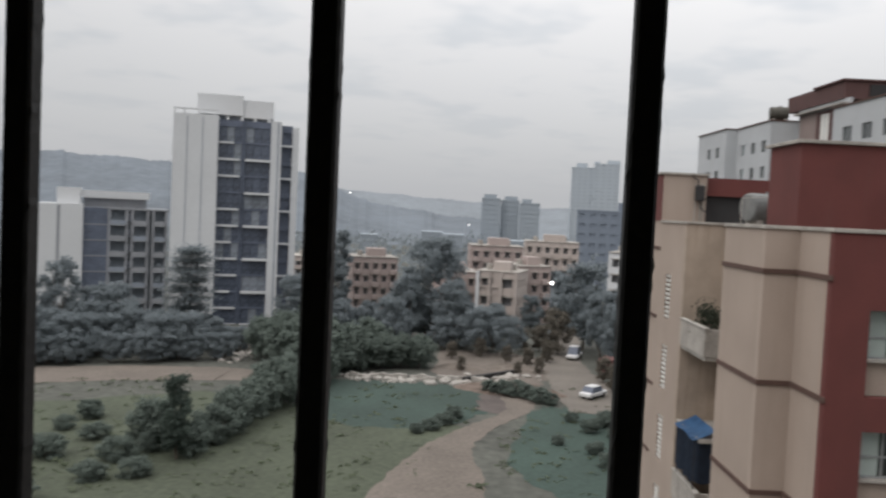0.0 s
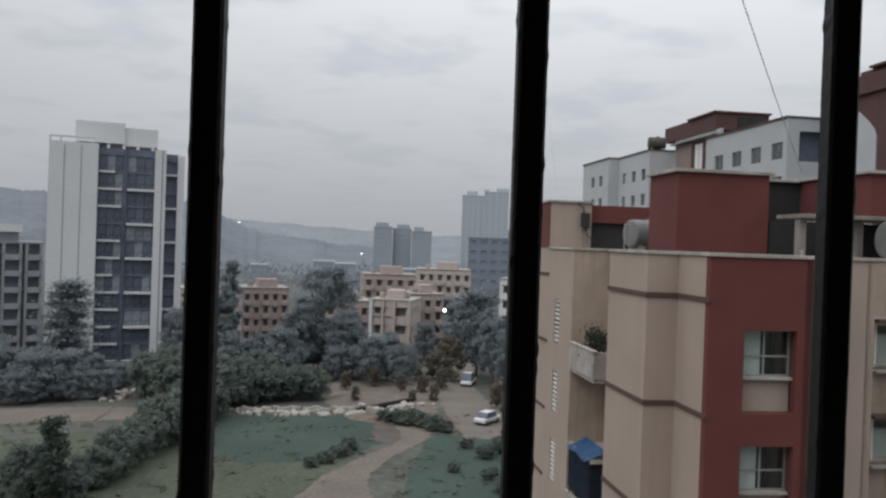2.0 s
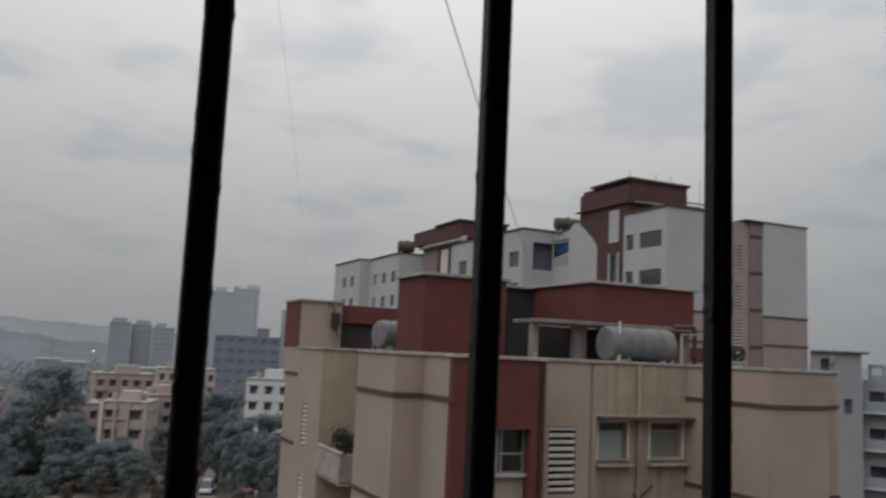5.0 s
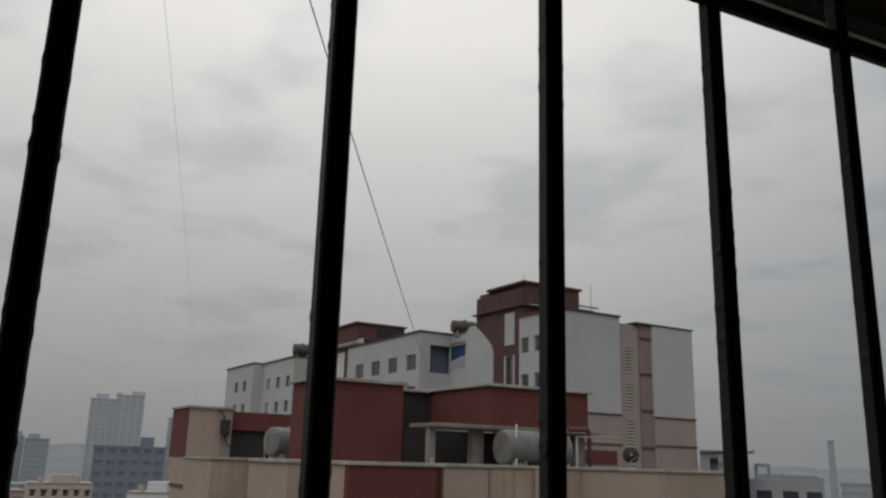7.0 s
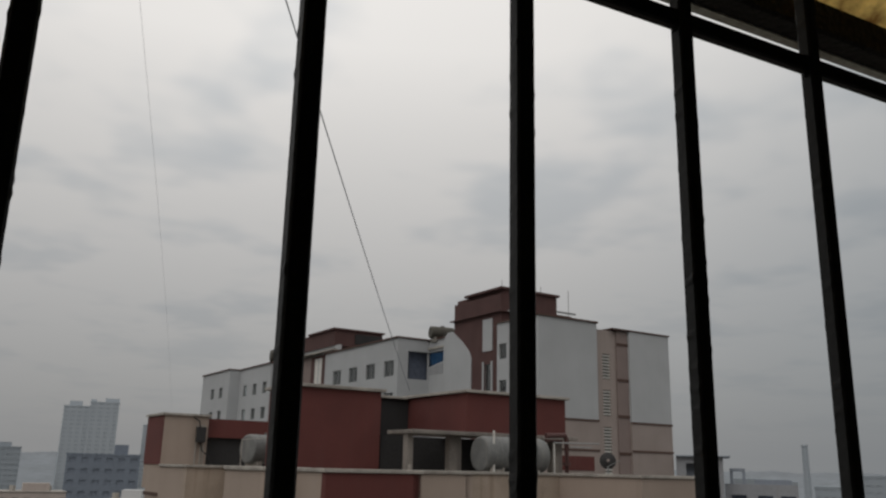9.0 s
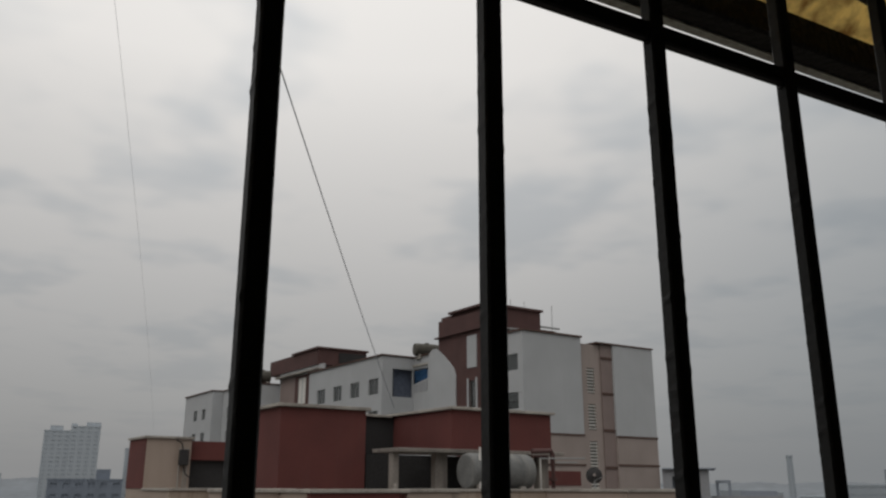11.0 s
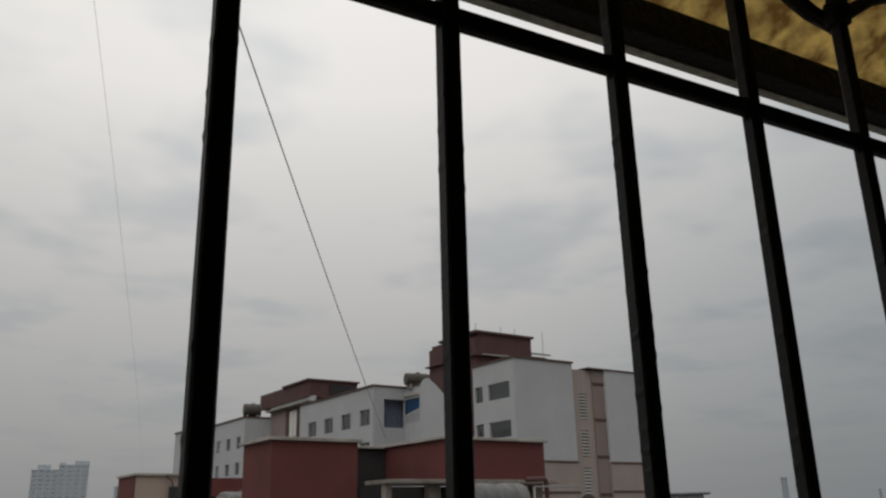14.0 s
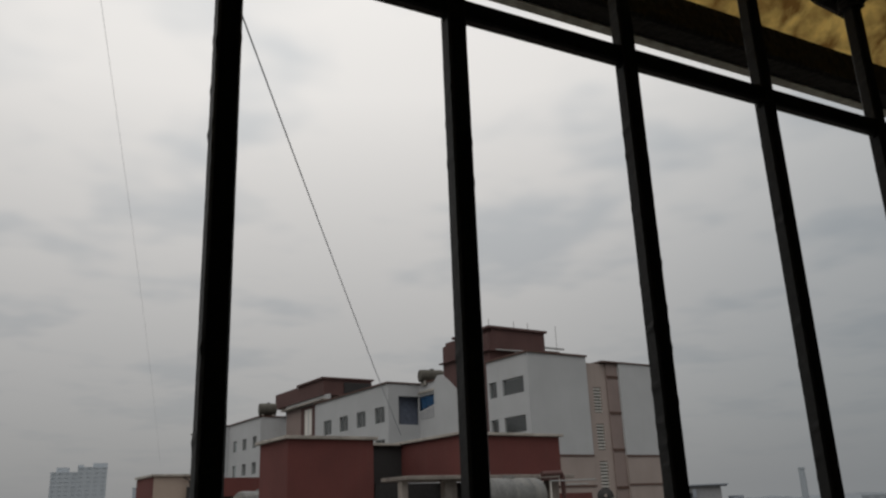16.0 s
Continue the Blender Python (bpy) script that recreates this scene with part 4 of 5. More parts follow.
for k in range(6):
    # dark backing paints in the shade between the slats
    lv = wb_part("louvre", box(7.1, 7.95, 0.57, 0.59, 30.6 - 3.0 * k, 32.7 - 3.0 * k), M_DARK, "white slatted louvre")
    for i in range(8):
        part("slat", sl2, M_SLAT, lv, m=pose(7.525, 0.42, 30.74 + 0.26 * i - 3.0 * k, 12, 0, 0))
wb_part("band_pier", box(8.6, 9.9, 0.2, 3.0, 0, EYE + 11.75), M_PIER, "dull rose pier")
for k in range(7):
    wb_part("band", box(8.58, 9.899, 0.15, 0.198, EYE + 10.5 - 3 * k, EYE + 10.72 - 3 * k), M_BROWN)
wb_part("white_bay", box(9.9, 14.7, 0.0, 8.0, EYE + 4.2, EYE + 11.8), M_WHITE, "white painted bay")
wb_part("white_bay_base", box(9.9, 14.7, 0.0, 8.0, 0, EYE + 4.198), M_ROSE)
wb_part("coping", box(7.95, 14.8, -0.08, 8.1, EYE + 11.802, EYE + 11.92), M_BROWN)
for zz in (4.05, 1.75):
    wb_part("band", box(9.85, 14.75, -0.05, -0.003, EYE + zz, EYE + zz + 0.16), M_BROWN)
wb_part("roof", box(0.75, 14.6, 0.7, 12.9, WT - 0.9, WT - 0.7), M_CONC)
wb_part("roof", box(0.75, 14.6, 12.9, 20, WT - 0.9, WT - 0.7), M_CONC)
# maroon stair tower and penthouse
left_wall(0.4, 5.5, 12.7, EYE + 14.8, M_MAROON, [(6.9, 7.9, EYE + 6.4, EYE + 8.9), (6.9, 7.9, EYE + 2.6, EYE + 5.1)], mull=1)
wb_part("white_panel", box(0.34, 0.397, 6.7, 8.1, EYE + 10.0, EYE + 12.8), M_WHITE, "white panel on the maroon tower")
for zz in (6.2, 2.4):
    wb_part("window_surround", box(0.34, 0.397, 7.92, 8.15, EYE + zz, EYE + zz + 2.9), M_WHITE)
    wb_part("window_surround", box(0.34, 0.397, 6.65, 6.88, EYE + zz, EYE + zz + 2.9), M_WHITE)
wb_part("penthouse", box(0.72, 6.6, 5.5, 12.69, WT - 0.8, EYE + 15.2), M_MAROON, "maroon penthouse block")
wb_part("penthouse_roof", box(0.3, 6.8, 5.3, 11.0, EYE + 15.202, EYE + 15.4), M_MAROON)
wb_part("ledge", box(0.1, 3.2, 5.2, 13.0, EYE + 13.2, EYE + 13.3), M_MAROON, "thin projecting ledge")
# no hole here: a near-black panel paints the opening's shade
wb_part("recess", box(1.4, 4.8, 34.88, 34.995, EYE + 13.7, EYE + 14.9), M_SHADE_SOOT, "near-black panel painted as a shaded opening")
for y, z in ((2.7, EYE + 12.75), (5.2, EYE + 13.3)):
    wb_part("rack_rail", rod([(0.9, y, z), (7.4, y, z)], 0.07, 6), M_FRAME, "grey pipe rack on the roof")
for x in (1.0, 3.0, 5.1, 7.3):
    wb_part("rack_post", rod([(x, 2.7, WT - 0.7), (x, 2.7, EYE + 12.75), (x, 5.2, EYE + 13.3)], 0.06, 6), M_FRAME)
wb_part("machine_room", box(6.6, 9.2, 6.5, 10.0, WT - 0.8, EYE + 13.9), M_MAROON)
wb_part("rail", box(6.7, 9.4, 6.1, 6.2, EYE + 14.0, EYE + 14.15), M_FRAME)
for x in (1.6, 4.4, 6.0, 9.3):
    wb_part("antenna", rod([(x, 7, EYE + 13.5), (x, 7, EYE + 16.4)], 0.03, 5), M_FRAME, "thin roof antenna")
# recess with blue sheet, curved white screen
wb_part("wall", wall(-2.6, 0.9, 0, WT - 0.004, 0.3, [(-1.45, 0.86, 31.3, 33.95)]), M_WHITE, m=pose(0, 17.8, 0))
wb_part("room_wall", box(-2.2, 3.2, 18.6, 18.7, EYE + 7, EYE + 11.4), M_TOWER_D)
wb_part("room_wall", box(3.2, 3.3, 13.0, 18.6, EYE + 7, EYE + 11.4), M_NAVY)
wb_part("balcony_floor", box(1.15, 3.2, 13.0, 18.6, EYE + 7.9, EYE + 8.1), M_CONC)
wb_part("balcony_floor", box(-2.2, 1.148, 18.1, 18.6, EYE + 7.9, EYE + 8.1), M_CONC)
wb_part("lintel_wall", box(0.9, 1.15, 14.3, 17.798, 33.95, WT - 0.004), M_WHITE)
wb_part("recess_roof", box(1.15, 3.2, 13.0, 18.1, 34.4, 34.6), M_WHITE)
wb_part("coping", box(0.75, 1.3, 14.3, 17.69, WT - 0.002, WT + 0.12), M_BROWN)
rail_w = box(0.9, 1.1, 14.3, 17.798, 0, 32.55)
for v in rail_w.verts:
    if v.co.y < 15 and v.co.z > EYE:
        v.co.z += 0.55
wb_part("balcony_parapet", rail_w, M_WHITE, "white parapet rising towards the screen wall")
for k in range(9):
    y = 14.6 + 0.36 * k
    wb_part("parapet_slot", box(0.87, 0.898, y, y + 0.14, 31.75, 32.4 + 0.16 * (17.8 - y)), M_OLDGREY, "shallow slot in the parapet")
scr = bmesh.new()
prof_s = [(9.8, 0.0), (14.3, 0.0), (14.3, 33.2), (14.28, 34.4), (14.1, 35.0), (13.6, 35.35), (13.1, 35.35), (12.6, 35.15), (11.7, 34.55), (10.8, 33.85), (10.1, 33.2), (9.8, 32.6)]
ring_a = [scr.verts.new((0.3, y, z)) for y, z in prof_s]
ring_b = [scr.verts.new((0.395 if y < 12.7 else 0.9, y, z)) for y, z in prof_s]
scr.faces.new(ring_a)
scr.faces.new(ring_b[::-1])
for i in range(len(prof_s)):
    j = (i + 1) % len(prof_s)
    scr.faces.new((ring_a[i], ring_b[i], ring_b[j], ring_a[j]))
bmesh.ops.recalc_face_normals(scr, faces=scr.faces[:])
wb_part("curved_screen", scr, M_WHITE, "white screen wall with a rounded top")
# long wing
ops = []
for k in range(8):
    for v in (18.5, 22.3, 26.1, 29.9):
        ops.append((v, v + 1.95, 31.55 - 3.05 * k, 33.05 - 3.05 * k))
left_wall(-2.6, 18.102, 34, WT, M_WHITE, ops)
wb_part("coping", box(-2.75, 3, 17.7, 34.1, WT + 0.002, WT + 0.15), M_BROWN)
left_wall(-1.0, 34, 46, EYE + 13.4, M_WHITE, [])
wb_part("rose_face", box(-1.06, -1.003, 41.2, 45.6, EYE + 4, EYE + 12.7), M_PIER, "dull rose panel beside the stair window")
wb_part("ledge", box(-1.7, -1.003, 34.2, 46.0, EYE + 12.75, EYE + 12.92), M_COPING, "thin projecting ledge")
for zz in (9.0, 5.2):
    wb_part("panel_surround", wall(-41.1, -37.2, EYE + zz, EYE + zz + 3.6, 0.12, [(-40.2, -38.1, EYE + zz + 0.3, EYE + zz + 3.3)]), M_MAROON, "maroon frame round a white panel", facing_left(-1.14, 0))
    wb_part("white_panel", box(-1.08, -1.003, 38.12, 40.18, EYE + zz + 0.32, EYE + zz + 3.28), M_SLAT)
    wb_part("white_panel_joint", box(-1.09, -1.081, 39.08, 39.2, EYE + zz + 0.32, EYE + zz + 3.28), M_GREYB)
wb_part("penthouse", box(-1.15, 5.0, 35, 49.0, EYE + 13.402, EYE + 15.2), M_MAROON, "maroon penthouse block")
wb_part("penthouse_roof", box(-1.4, 5.2, 34.8, 42, EYE + 15.202, EYE + 15.4), M_MAROON)
ops = [(v, v + 1.4, 31.6 - 3.05 * k, 33.0 - 3.05 * k) for k in range(8) for v in (47.2, 50.6, 54.0)]
left_wall(-4.2, 46.302, 57, WT, M_WHITE, ops)
wb_part("wall", wall(-4.2, 0, 0, WT - 0.003, 0.3), M_WHITE, m=pose(0, 46, 0))
wb_part("coping", box(-4.35, 0, 45.9, 57.1, WT + 0.002, WT + 0.15), M_BROWN)
ops = [(v, v + 1.5, 31.6 - 3.05 * k, 33.0 - 3.05 * k) for k in range(8) for v in (59.5, 63.0)]
left_wall(-5.6, 57.302, 68.5, WT, M_WHITE, ops)
wb_part("wall", wall(-5.6, -4.2, 0, WT - 0.003, 0.3), M_WHITE, m=pose(0, 57, 0))
wb_part("coping", box(-5.75, 0, 56.9, 68.6, WT + 0.004, WT + 0.152), M_BROWN)
for x0, y0, y1 in ((-2.3, 18.1, 34), (-0.7, 34, 46), (-3.9, 46.3, 57), (-5.3, 57.3, 68)):
    wb_part("roof", box(x0, 3, y0, y1 - 0.01, WT - 1.0, WT - 0.8), M_CONC)
wb_part("end_wall", box(3.0, 3.3, 18, 68, 0, WT - 0.8), M_WHITE)
wb_part("side_wall", box(14.7, 15.0, 0.4, 20, 0, EYE + 11.6), M_WHITE)
wb_part("back_wall", box(3.3, 15.0, 20, 20.3, 0, EYE + 11.6), M_WHITE)
WBM = wb.matrix_basis.copy()
water_tank(WBM @ pose(1.5, 16.6, WT + 0.1, 0, 0, -12), 2.3, 1.2, "dark grey cylindrical water tank lying on the white roof", M_TANK_DARK)
water_tank(WBM @ pose(-2.9, 47.2, WT + 0.3, 0, 0, -12), 2.0, 1.5, "dark cylindrical water tank on the far wing roof", M_TANK_DARK)
blue = thing("awning_sheet", WBM @ pose(0, 0, 0), "bright blue plastic sheet hung over a balcony opening", "tarpaulin")
bs, cols_b = bmesh.new(), []
for i in range(13):
    y = 14.32 + 3.44 * i / 12
    cols_b.append([bs.verts.new((1.0 + 0.05 * math.sin(i * 1.7) * (1 - k / 3), y, 33.86 - (1 - k / 3) * (0.72 + 0.5 * i / 12 + 0.05 * math.sin(i * 2.3)))) for k in range(4)])
for p_, q_ in zip(cols_b, cols_b[1:]):
    for k in range(3):
        bs.faces.new((p_[k], q_[k], q_[k + 1], p_[k + 1]))
bmesh.ops.solidify(bs, geom=bs.faces[:], thickness=0.01)
part("sheet", bs, M_BLUE, blue)

# low house beside it
lh_ = thing("low_house", facing(45.0, 76), "grey flat-roofed stair head with a thin projecting slab", "building", "housing blocks")
part("wall", wall(-2.0, 1.8, 0, EYE + 1.55, 0.25, [(-1.2, -0.55, EYE - 0.4, EYE + 1.0), (0.5, 1.1, EYE - 3.4, EYE - 2.2)]), M_OLDGREY, lh_)
part("core", box(-2.0, 1.8, 0.9, 6, 0, EYE + 1.5), M_GREYB, lh_)
part("roof", box(-2.0, 2.4, -0.4, 6.2, EYE + 1.56, EYE + 1.66), M_GREYB, lh_, "thin projecting roof slab")
part("drain_box", box(-0.5, -0.2, -0.25, -0.003, EYE + 0.6, EYE + 1.3), M_GREYB, lh_)
lh_ = thing("low_house", facing(48.0, 78), "grey lower flats with balconies and a rooftop portal frame", "building", "housing blocks")
part("wall", wall(-2.2, 3.6, 0, EYE - 0.6, 0.25, [(x, x + 1.2, EYE - 2.9 - 3 * k, EYE - 1.5 - 3 * k) for x in (-1.7, 0.4, 2.2) for k in range(6)]), M_OLDGREY, lh_)
part("core", box(-2.2, 3.6, 1.0, 7, 0, EYE - 0.65), M_TOWER_D, lh_)
for k in range(6):
    part("balcony_slab", box(-2.3, 3.7, -1.0, -0.003, EYE - 3.3 - 3 * k, EYE - 3.1 - 3 * k), M_WHITE, lh_, "pale balcony slab")
    part("balcony_front", box(-2.3, -0.1, -1.0, -0.88, EYE - 3.098 - 3 * k, EYE - 2.3 - 3 * k), M_GREYB, lh_)
part("roof_frame", box(-1.75, -0.5, 0.3, 0.7, EYE + 0.42, EYE + 0.68), M_GREYB, lh_, "dark rooftop portal frame")
for x in (-1.75, -0.75):
    part("frame_post", box(x, x + 0.25, 0.35, 0.65, EYE - 0.6, EYE + 0.418), M_GREYB, lh_)
part("roof_shed", box(0.2, 3.2, 1.5, 4.0, EYE - 0.598, EYE - 0.2), M_GREYB, lh_)

# ---- overhead cables ----
def cable(a, b, sag, r, label):
    pts = []
    for i in range(41):
        f = i / 40
        p = Vector(a).lerp(Vector(b), f)
        p.z -= sag * 4 * f * (1 - f)
        pts.append(p)
    return solo("cable", rod(pts, r, 5), M_GREYB, label, "cable", "overhead cables")


cable((-2.75, 0.30, EYE + 7.75), (14.05, 28.75, EYE + 2.95), 0.2, 0.010, "thin black cable strung between two roofs")
cable((-0.75, 0.30, EYE + 4.5), (7.0, 37.4, EYE + 2.3), -0.5, 0.0016, "very thin grey cable strung between two roofs")

# ---- the left tower and its neighbours ----
tower = thing("office_tower", facing(-18.3, 160, 0), "twelve-storey white tower with a slate glazed front", "building", "towers across the field")
TT = EYE + 14.8
part("white_wing", box(-11.6, -3.7, -1.2, 14, 0, TT + 0.6), M_TOWER_W, tower, "blank white end wing")
for x in (-9.2, -6.5):
    part("groove", box(x, x + 0.12, -1.26, -1.202, 0, TT), M_GREYB, tower)
part("roof_frame", box(-11.6, -3.7, -1.2, -0.9, TT + 1.3, TT + 1.6), M_TOWER_W, tower)
for x in (-11.6, -9.9):
    part("frame_post", box(x, x + 0.3, -1.2, -0.9, TT + 0.6, TT + 1.298), M_TOWER_W, tower)
FH = 3.07
holes = []
for j in range(12):
    z = TT - 1.3 - FH * (j + 1) + 0.45
    holes += [(-3.5, 0.5, z, z + FH - 0.35), (1.25, 5.6, z, z + FH - 0.35)]
part("glazed_front", wall(-3.7, 5.8, 0, TT, 0.35, holes), M_TOWER_D, tower, "slate-blue cladded front")
tr_ = random.Random(8)
pane_me = {}
for w_, m_ in ((1.28, M_TPANE), (1.28, M_TPANE_LIT), (1.40, M_TPANE), (1.40, M_TPANE_LIT)):
    me_ = mesh_of("pane", box(0, w_, 0.14, 0.2, 0, FH - 0.36, 0.02))
    me_.materials.append(m_)
    pane_me[w_, m_.name] = me_
for j in range(12):
    z = TT - 1.3 - FH * (j + 1) + 0.455
    for i in range(3):
        for x0, st, w_ in ((-3.48, 1.33, 1.28), (1.27, 1.45, 1.40)):
            m_ = M_TPANE_LIT if tr_.random() < 0.22 else M_TPANE
            part("pane", pane_me[w_, m_.name], m_, tower, m=pose(x0 + st * i, tr_.uniform(-0.03, 0.1), z))
    if tr_.random() < 0.9:
        part("floor_edge", box(-3.6, 0.3 if j % 3 else -0.9, -0.35, -0.003, z - 0.42, z - 0.05), M_TOWER_W, tower, "white balcony edge")
    if j % 2 == 1:
        part("floor_edge", box(1.2, 5.75, -0.9, -0.003, z - 0.46, z - 0.04), M_TOWER_W, tower, "white balcony edge")
part("downpipe", box(0.7, 1.0, -0.25, -0.003, 0, TT), M_TPANE, tower)
part("column_groove", box(6.95, 7.2, -0.93, -0.902, 0, TT + 0.1), M_GREYB, tower)
part("core", box(-3.7, 11.0, 1.6, 14, 0, TT - 0.5), M_TOWER_D, tower)
part("corner_column", box(5.8, 7.7, -0.9, 1.0, 0, TT + 0.2), M_TOWER_W, tower, "white corner column")
side = [(7.9, 9.6, TT - 1.3 - FH * (j + 1) + 0.6, TT - 1.3 - FH * (j + 1) + 0.6 + FH - 1.0) for j in range(12)]
part("side_front", wall(7.7, 9.8, 0, TT - 0.3, 0.35, side), M_TOWER_D, tower, m=pose(0, 1.2, 0))
part("side_column", box(9.8, 11.0, 0.6, 2.5, 0, TT - 0.6), M_TOWER_W, tower, "white column")
for j in range(0, 12, 2):
    z = TT - 1.3 - FH * (j + 1)
    part("floor_edge", box(7.72, 9.78, 0.5, 1.198, z + 0.05, z + 0.4), M_TOWER_W, tower)
part("roof", box(-3.7, 5.8, 0.36, 14, TT - 0.5, TT - 0.1), M_CONC, tower)
part("tank_room", box(-7.7, 0.6, 3, 10, TT + 1.2, TT + 4.9), M_TOWER_W, tower, "white rooftop tank room")
part("tank_room", box(-7.3, 6.2, 4.5, 10, TT - 0.1, TT + 1.198), M_GREYB, tower)
for x in (-7.6, -5.0, -2.4, 0.2, 2.6, 5.2):
    part("tank_room_post", box(x, x + 0.5, 3.2, 3.7, TT - 0.1, TT + 1.198), M_TOWER_W, tower)
part("tank_room", box(0.6, 6.3, 3.4, 10, TT + 0.9, TT + 4.2), M_TOWER_W, tower, "white rooftop tank room")

lowb = thing("apartment_block", facing(-26.4, 172), "grey seven-storey flats with a white end wall", "building", "towers across the field")
LT = EYE - 2.0
part("white_wing", box(-11.9, -3.9, -1, 12, 0, LT), M_TOWER_W, lowb, "blank white end wall")
part("groove", box(-8.4, -7.9, -1.05, -1.002, 0, LT - 0.3), M_OLDGREY, lowb)
part("slate_bay", box(-3.9, 0.4, -0.4, 12, 0, LT - 0.6), M_TOWER_D, lowb, "slate-blue glazed bay")
part("core", box(0.4, 11.3, 1.5, 12, 0, LT - 0.8), M_HAZE2, lowb)
part("roof", box(-0.2, 11.6, -0.4, 12, LT - 0.78, LT - 0.45), M_OLDGREY, lowb)
part("roof_block", box(-8.6, -4.4, 1, 8, LT + 0.002, LT + 3.1), M_TOWER_W, lowb, "white rooftop block")
part("roof_block", box(-4.398, 7.9, 1.4, 8, LT + 1.3, LT + 2.7), M_TOWER_W, lowb, "white rooftop slab")
part("roof_block", box(-4.0, 7.4, 2.4, 8, LT - 0.45, LT + 1.298), M_OLDGREY, lowb)
for x in (0.4, 3.6, 4.6, 7.4, 8.4, 10.8):
    part("column", box(x, x + 0.5, -0.35, 1.498, 0, LT - 0.79), M_OLDGREY, lowb, "grey column")
for j in range(7):
    zf = LT - 0.8 - 3.0 * (j + 1)
    for x0, x1 in ((0.9, 3.6), (5.1, 7.4), (8.9, 10.8)):
        part("balcony_slab", box(x0, x1, -0.8, 1.498, zf, zf + 0.2), M_OLDGREY, lowb)
        part("balcony_front", box(x0, x1, -0.8, -0.68, zf + 0.2, zf + 1.05), M_OLDGREY if (j + int(x0)) % 3 else M_GREYB, lowb, "grey balcony front")
    part("window_strip", box(4.1, 4.6, 0.2, 0.3, zf + 0.9, zf + 2.3), M_TPANE, lowb)
    part("floor_edge", box(-3.9, 0.38, -0.5, -0.402, zf, zf + 0.18), M_OLDGREY, lowb)


def flats(az0, az1, d, ztop, floors, mat, label, bays, turn=0, depth=11, balcony=True, trim=None, rooms=None):
    """Plain old flats: front and flank walls with window openings, slabs, balconies, roof parapet and stair head."""
    az = (az0 + az1) / 2
    w = d * math.tan(radians((az1 - az0) / 2)) * 2
    ob = thing("apartment_block", facing(az, d, turn), label, "building", "old flats")
    fh = (ztop - 0.8) / floors
    bw = w / bays
    holes = [(-w / 2 + bw * (i + 0.27), -w / 2 + bw * (i + 0.73), fh * j + fh * 0.35, fh * j + fh * 0.82) for i in range(bays) for j in range(floors)]
    part("wall", wall(-w / 2, w / 2, 0, ztop, 0.35, holes), mat, ob)
    hs = [(-2.4 - 3.2 * i, -1.2 - 3.2 * i, fh * j + fh * 0.35, fh * j + fh * 0.8) for i in range(int(depth / 3.3)) for j in range(floors)]
    part("wall", wall(-depth, -0.352, 0, ztop, 0.3, hs), mat, ob, m=facing_left(-w / 2, 0))
    part("wall", wall(0.352, depth, 0, ztop, 0.3, [(-h[1], -h[0], h[2], h[3]) for h in hs]), mat, ob, m=pose(w / 2, 0, 0, 0, 0, 90))
    part("core", box(-w / 2 + 0.9, w / 2 - 0.5, 0.9, depth, 0, ztop - 0.9), rooms or M_ROOMS, ob)
    part("roof", box(-w / 2 + 0.31, w / 2 - 0.31, 0.36, depth, ztop - 0.88, ztop - 0.7), M_CONC, ob)
    for i in range(bays):
        for j in range(floors):
            xx = -w / 2 + bw * i
            part("sunshade", box(xx + bw * 0.2, xx + bw * 0.8, -0.5, -0.003, fh * j + fh * 0.84, fh * j + fh * 0.90), trim or M_COPING, ob)
            if balcony and (i % 2 == 0):
                part("balcony", box(xx + bw * 0.12, xx + bw * 0.88, -1.0, -0.004, fh * j - 0.05, fh * j + fh * 0.30), mat, ob)
    for j in range(1, floors):
        part("string_course", box(-w / 2 - 0.06, w / 2 + 0.06, -0.08, -0.004, fh * j - 0.12, fh * j + 0.06), trim or mat, ob)
    part("roof_edge", box(-w / 2 - 0.15, w / 2 + 0.15, -0.2, depth + 0.1, ztop + 0.002, ztop + 0.14), trim or M_COPING, ob)
    for k in range(3):
        part("roof_tank", rod([(-w * 0.3 + w * 0.28 * k, 4.0 + k, ztop), (-w * 0.3 + w * 0.28 * k, 4.0 + k, ztop + 1.3)], 0.65, 12), M_SHADE_SOOT if k % 2 else M_CONC, ob, "round plastic roof tank")
    part("stair_head", box(-w * 0.15, w * 0.25, 2, 6, ztop - 0.7, ztop + 1.9), mat, ob)
    return ob


flats(-10.44, -7.35, 185, EYE - 0.060 * 185, 4, M_PINK, "pinkish four-storey flats with balconies", 5, turn=8)
cf = flats(-1.96, 0.94, 165, EYE - 0.0705 * 165, 3, M_CREAM, "cream three-storey flats with tall window bays", 2, turn=-12, balcony=False)
# pilasters and tall dark bays between them on its front
for x0, x1 in ((-4.15, -3.55), (-1.75, -1.25), (0.55, 1.05), (3.5, 4.1)):
    part("pilaster", box(x0, x1, -0.55, -0.085, 0, EYE - 0.0705 * 165 - 0.1), M_TOWER_W if x0 < -3 else M_CREAM, cf, "pale pilaster")
for x0 in (-3.5, -1.2):
    part("bay_band", box(x0, x0 + 1.72, -0.3, -0.085, 8.2, 8.6), M_CREAM, cf)
flats(-4.9, -1.9, 175, EYE - 0.073 * 175, 3, M_PINK, "pinkish three-storey flats behind trees", 4, turn=6)
flats(-2.4, 1.2, 200, EYE - 0.040 * 200, 5, M_PINK, "pinkish five-storey flats with roof rooms", 5, turn=6)
flats(1.3, 4.95, 215, EYE - 0.032 * 215, 5, M_CREAM, "greyed cream five-storey flats", 6, turn=4)
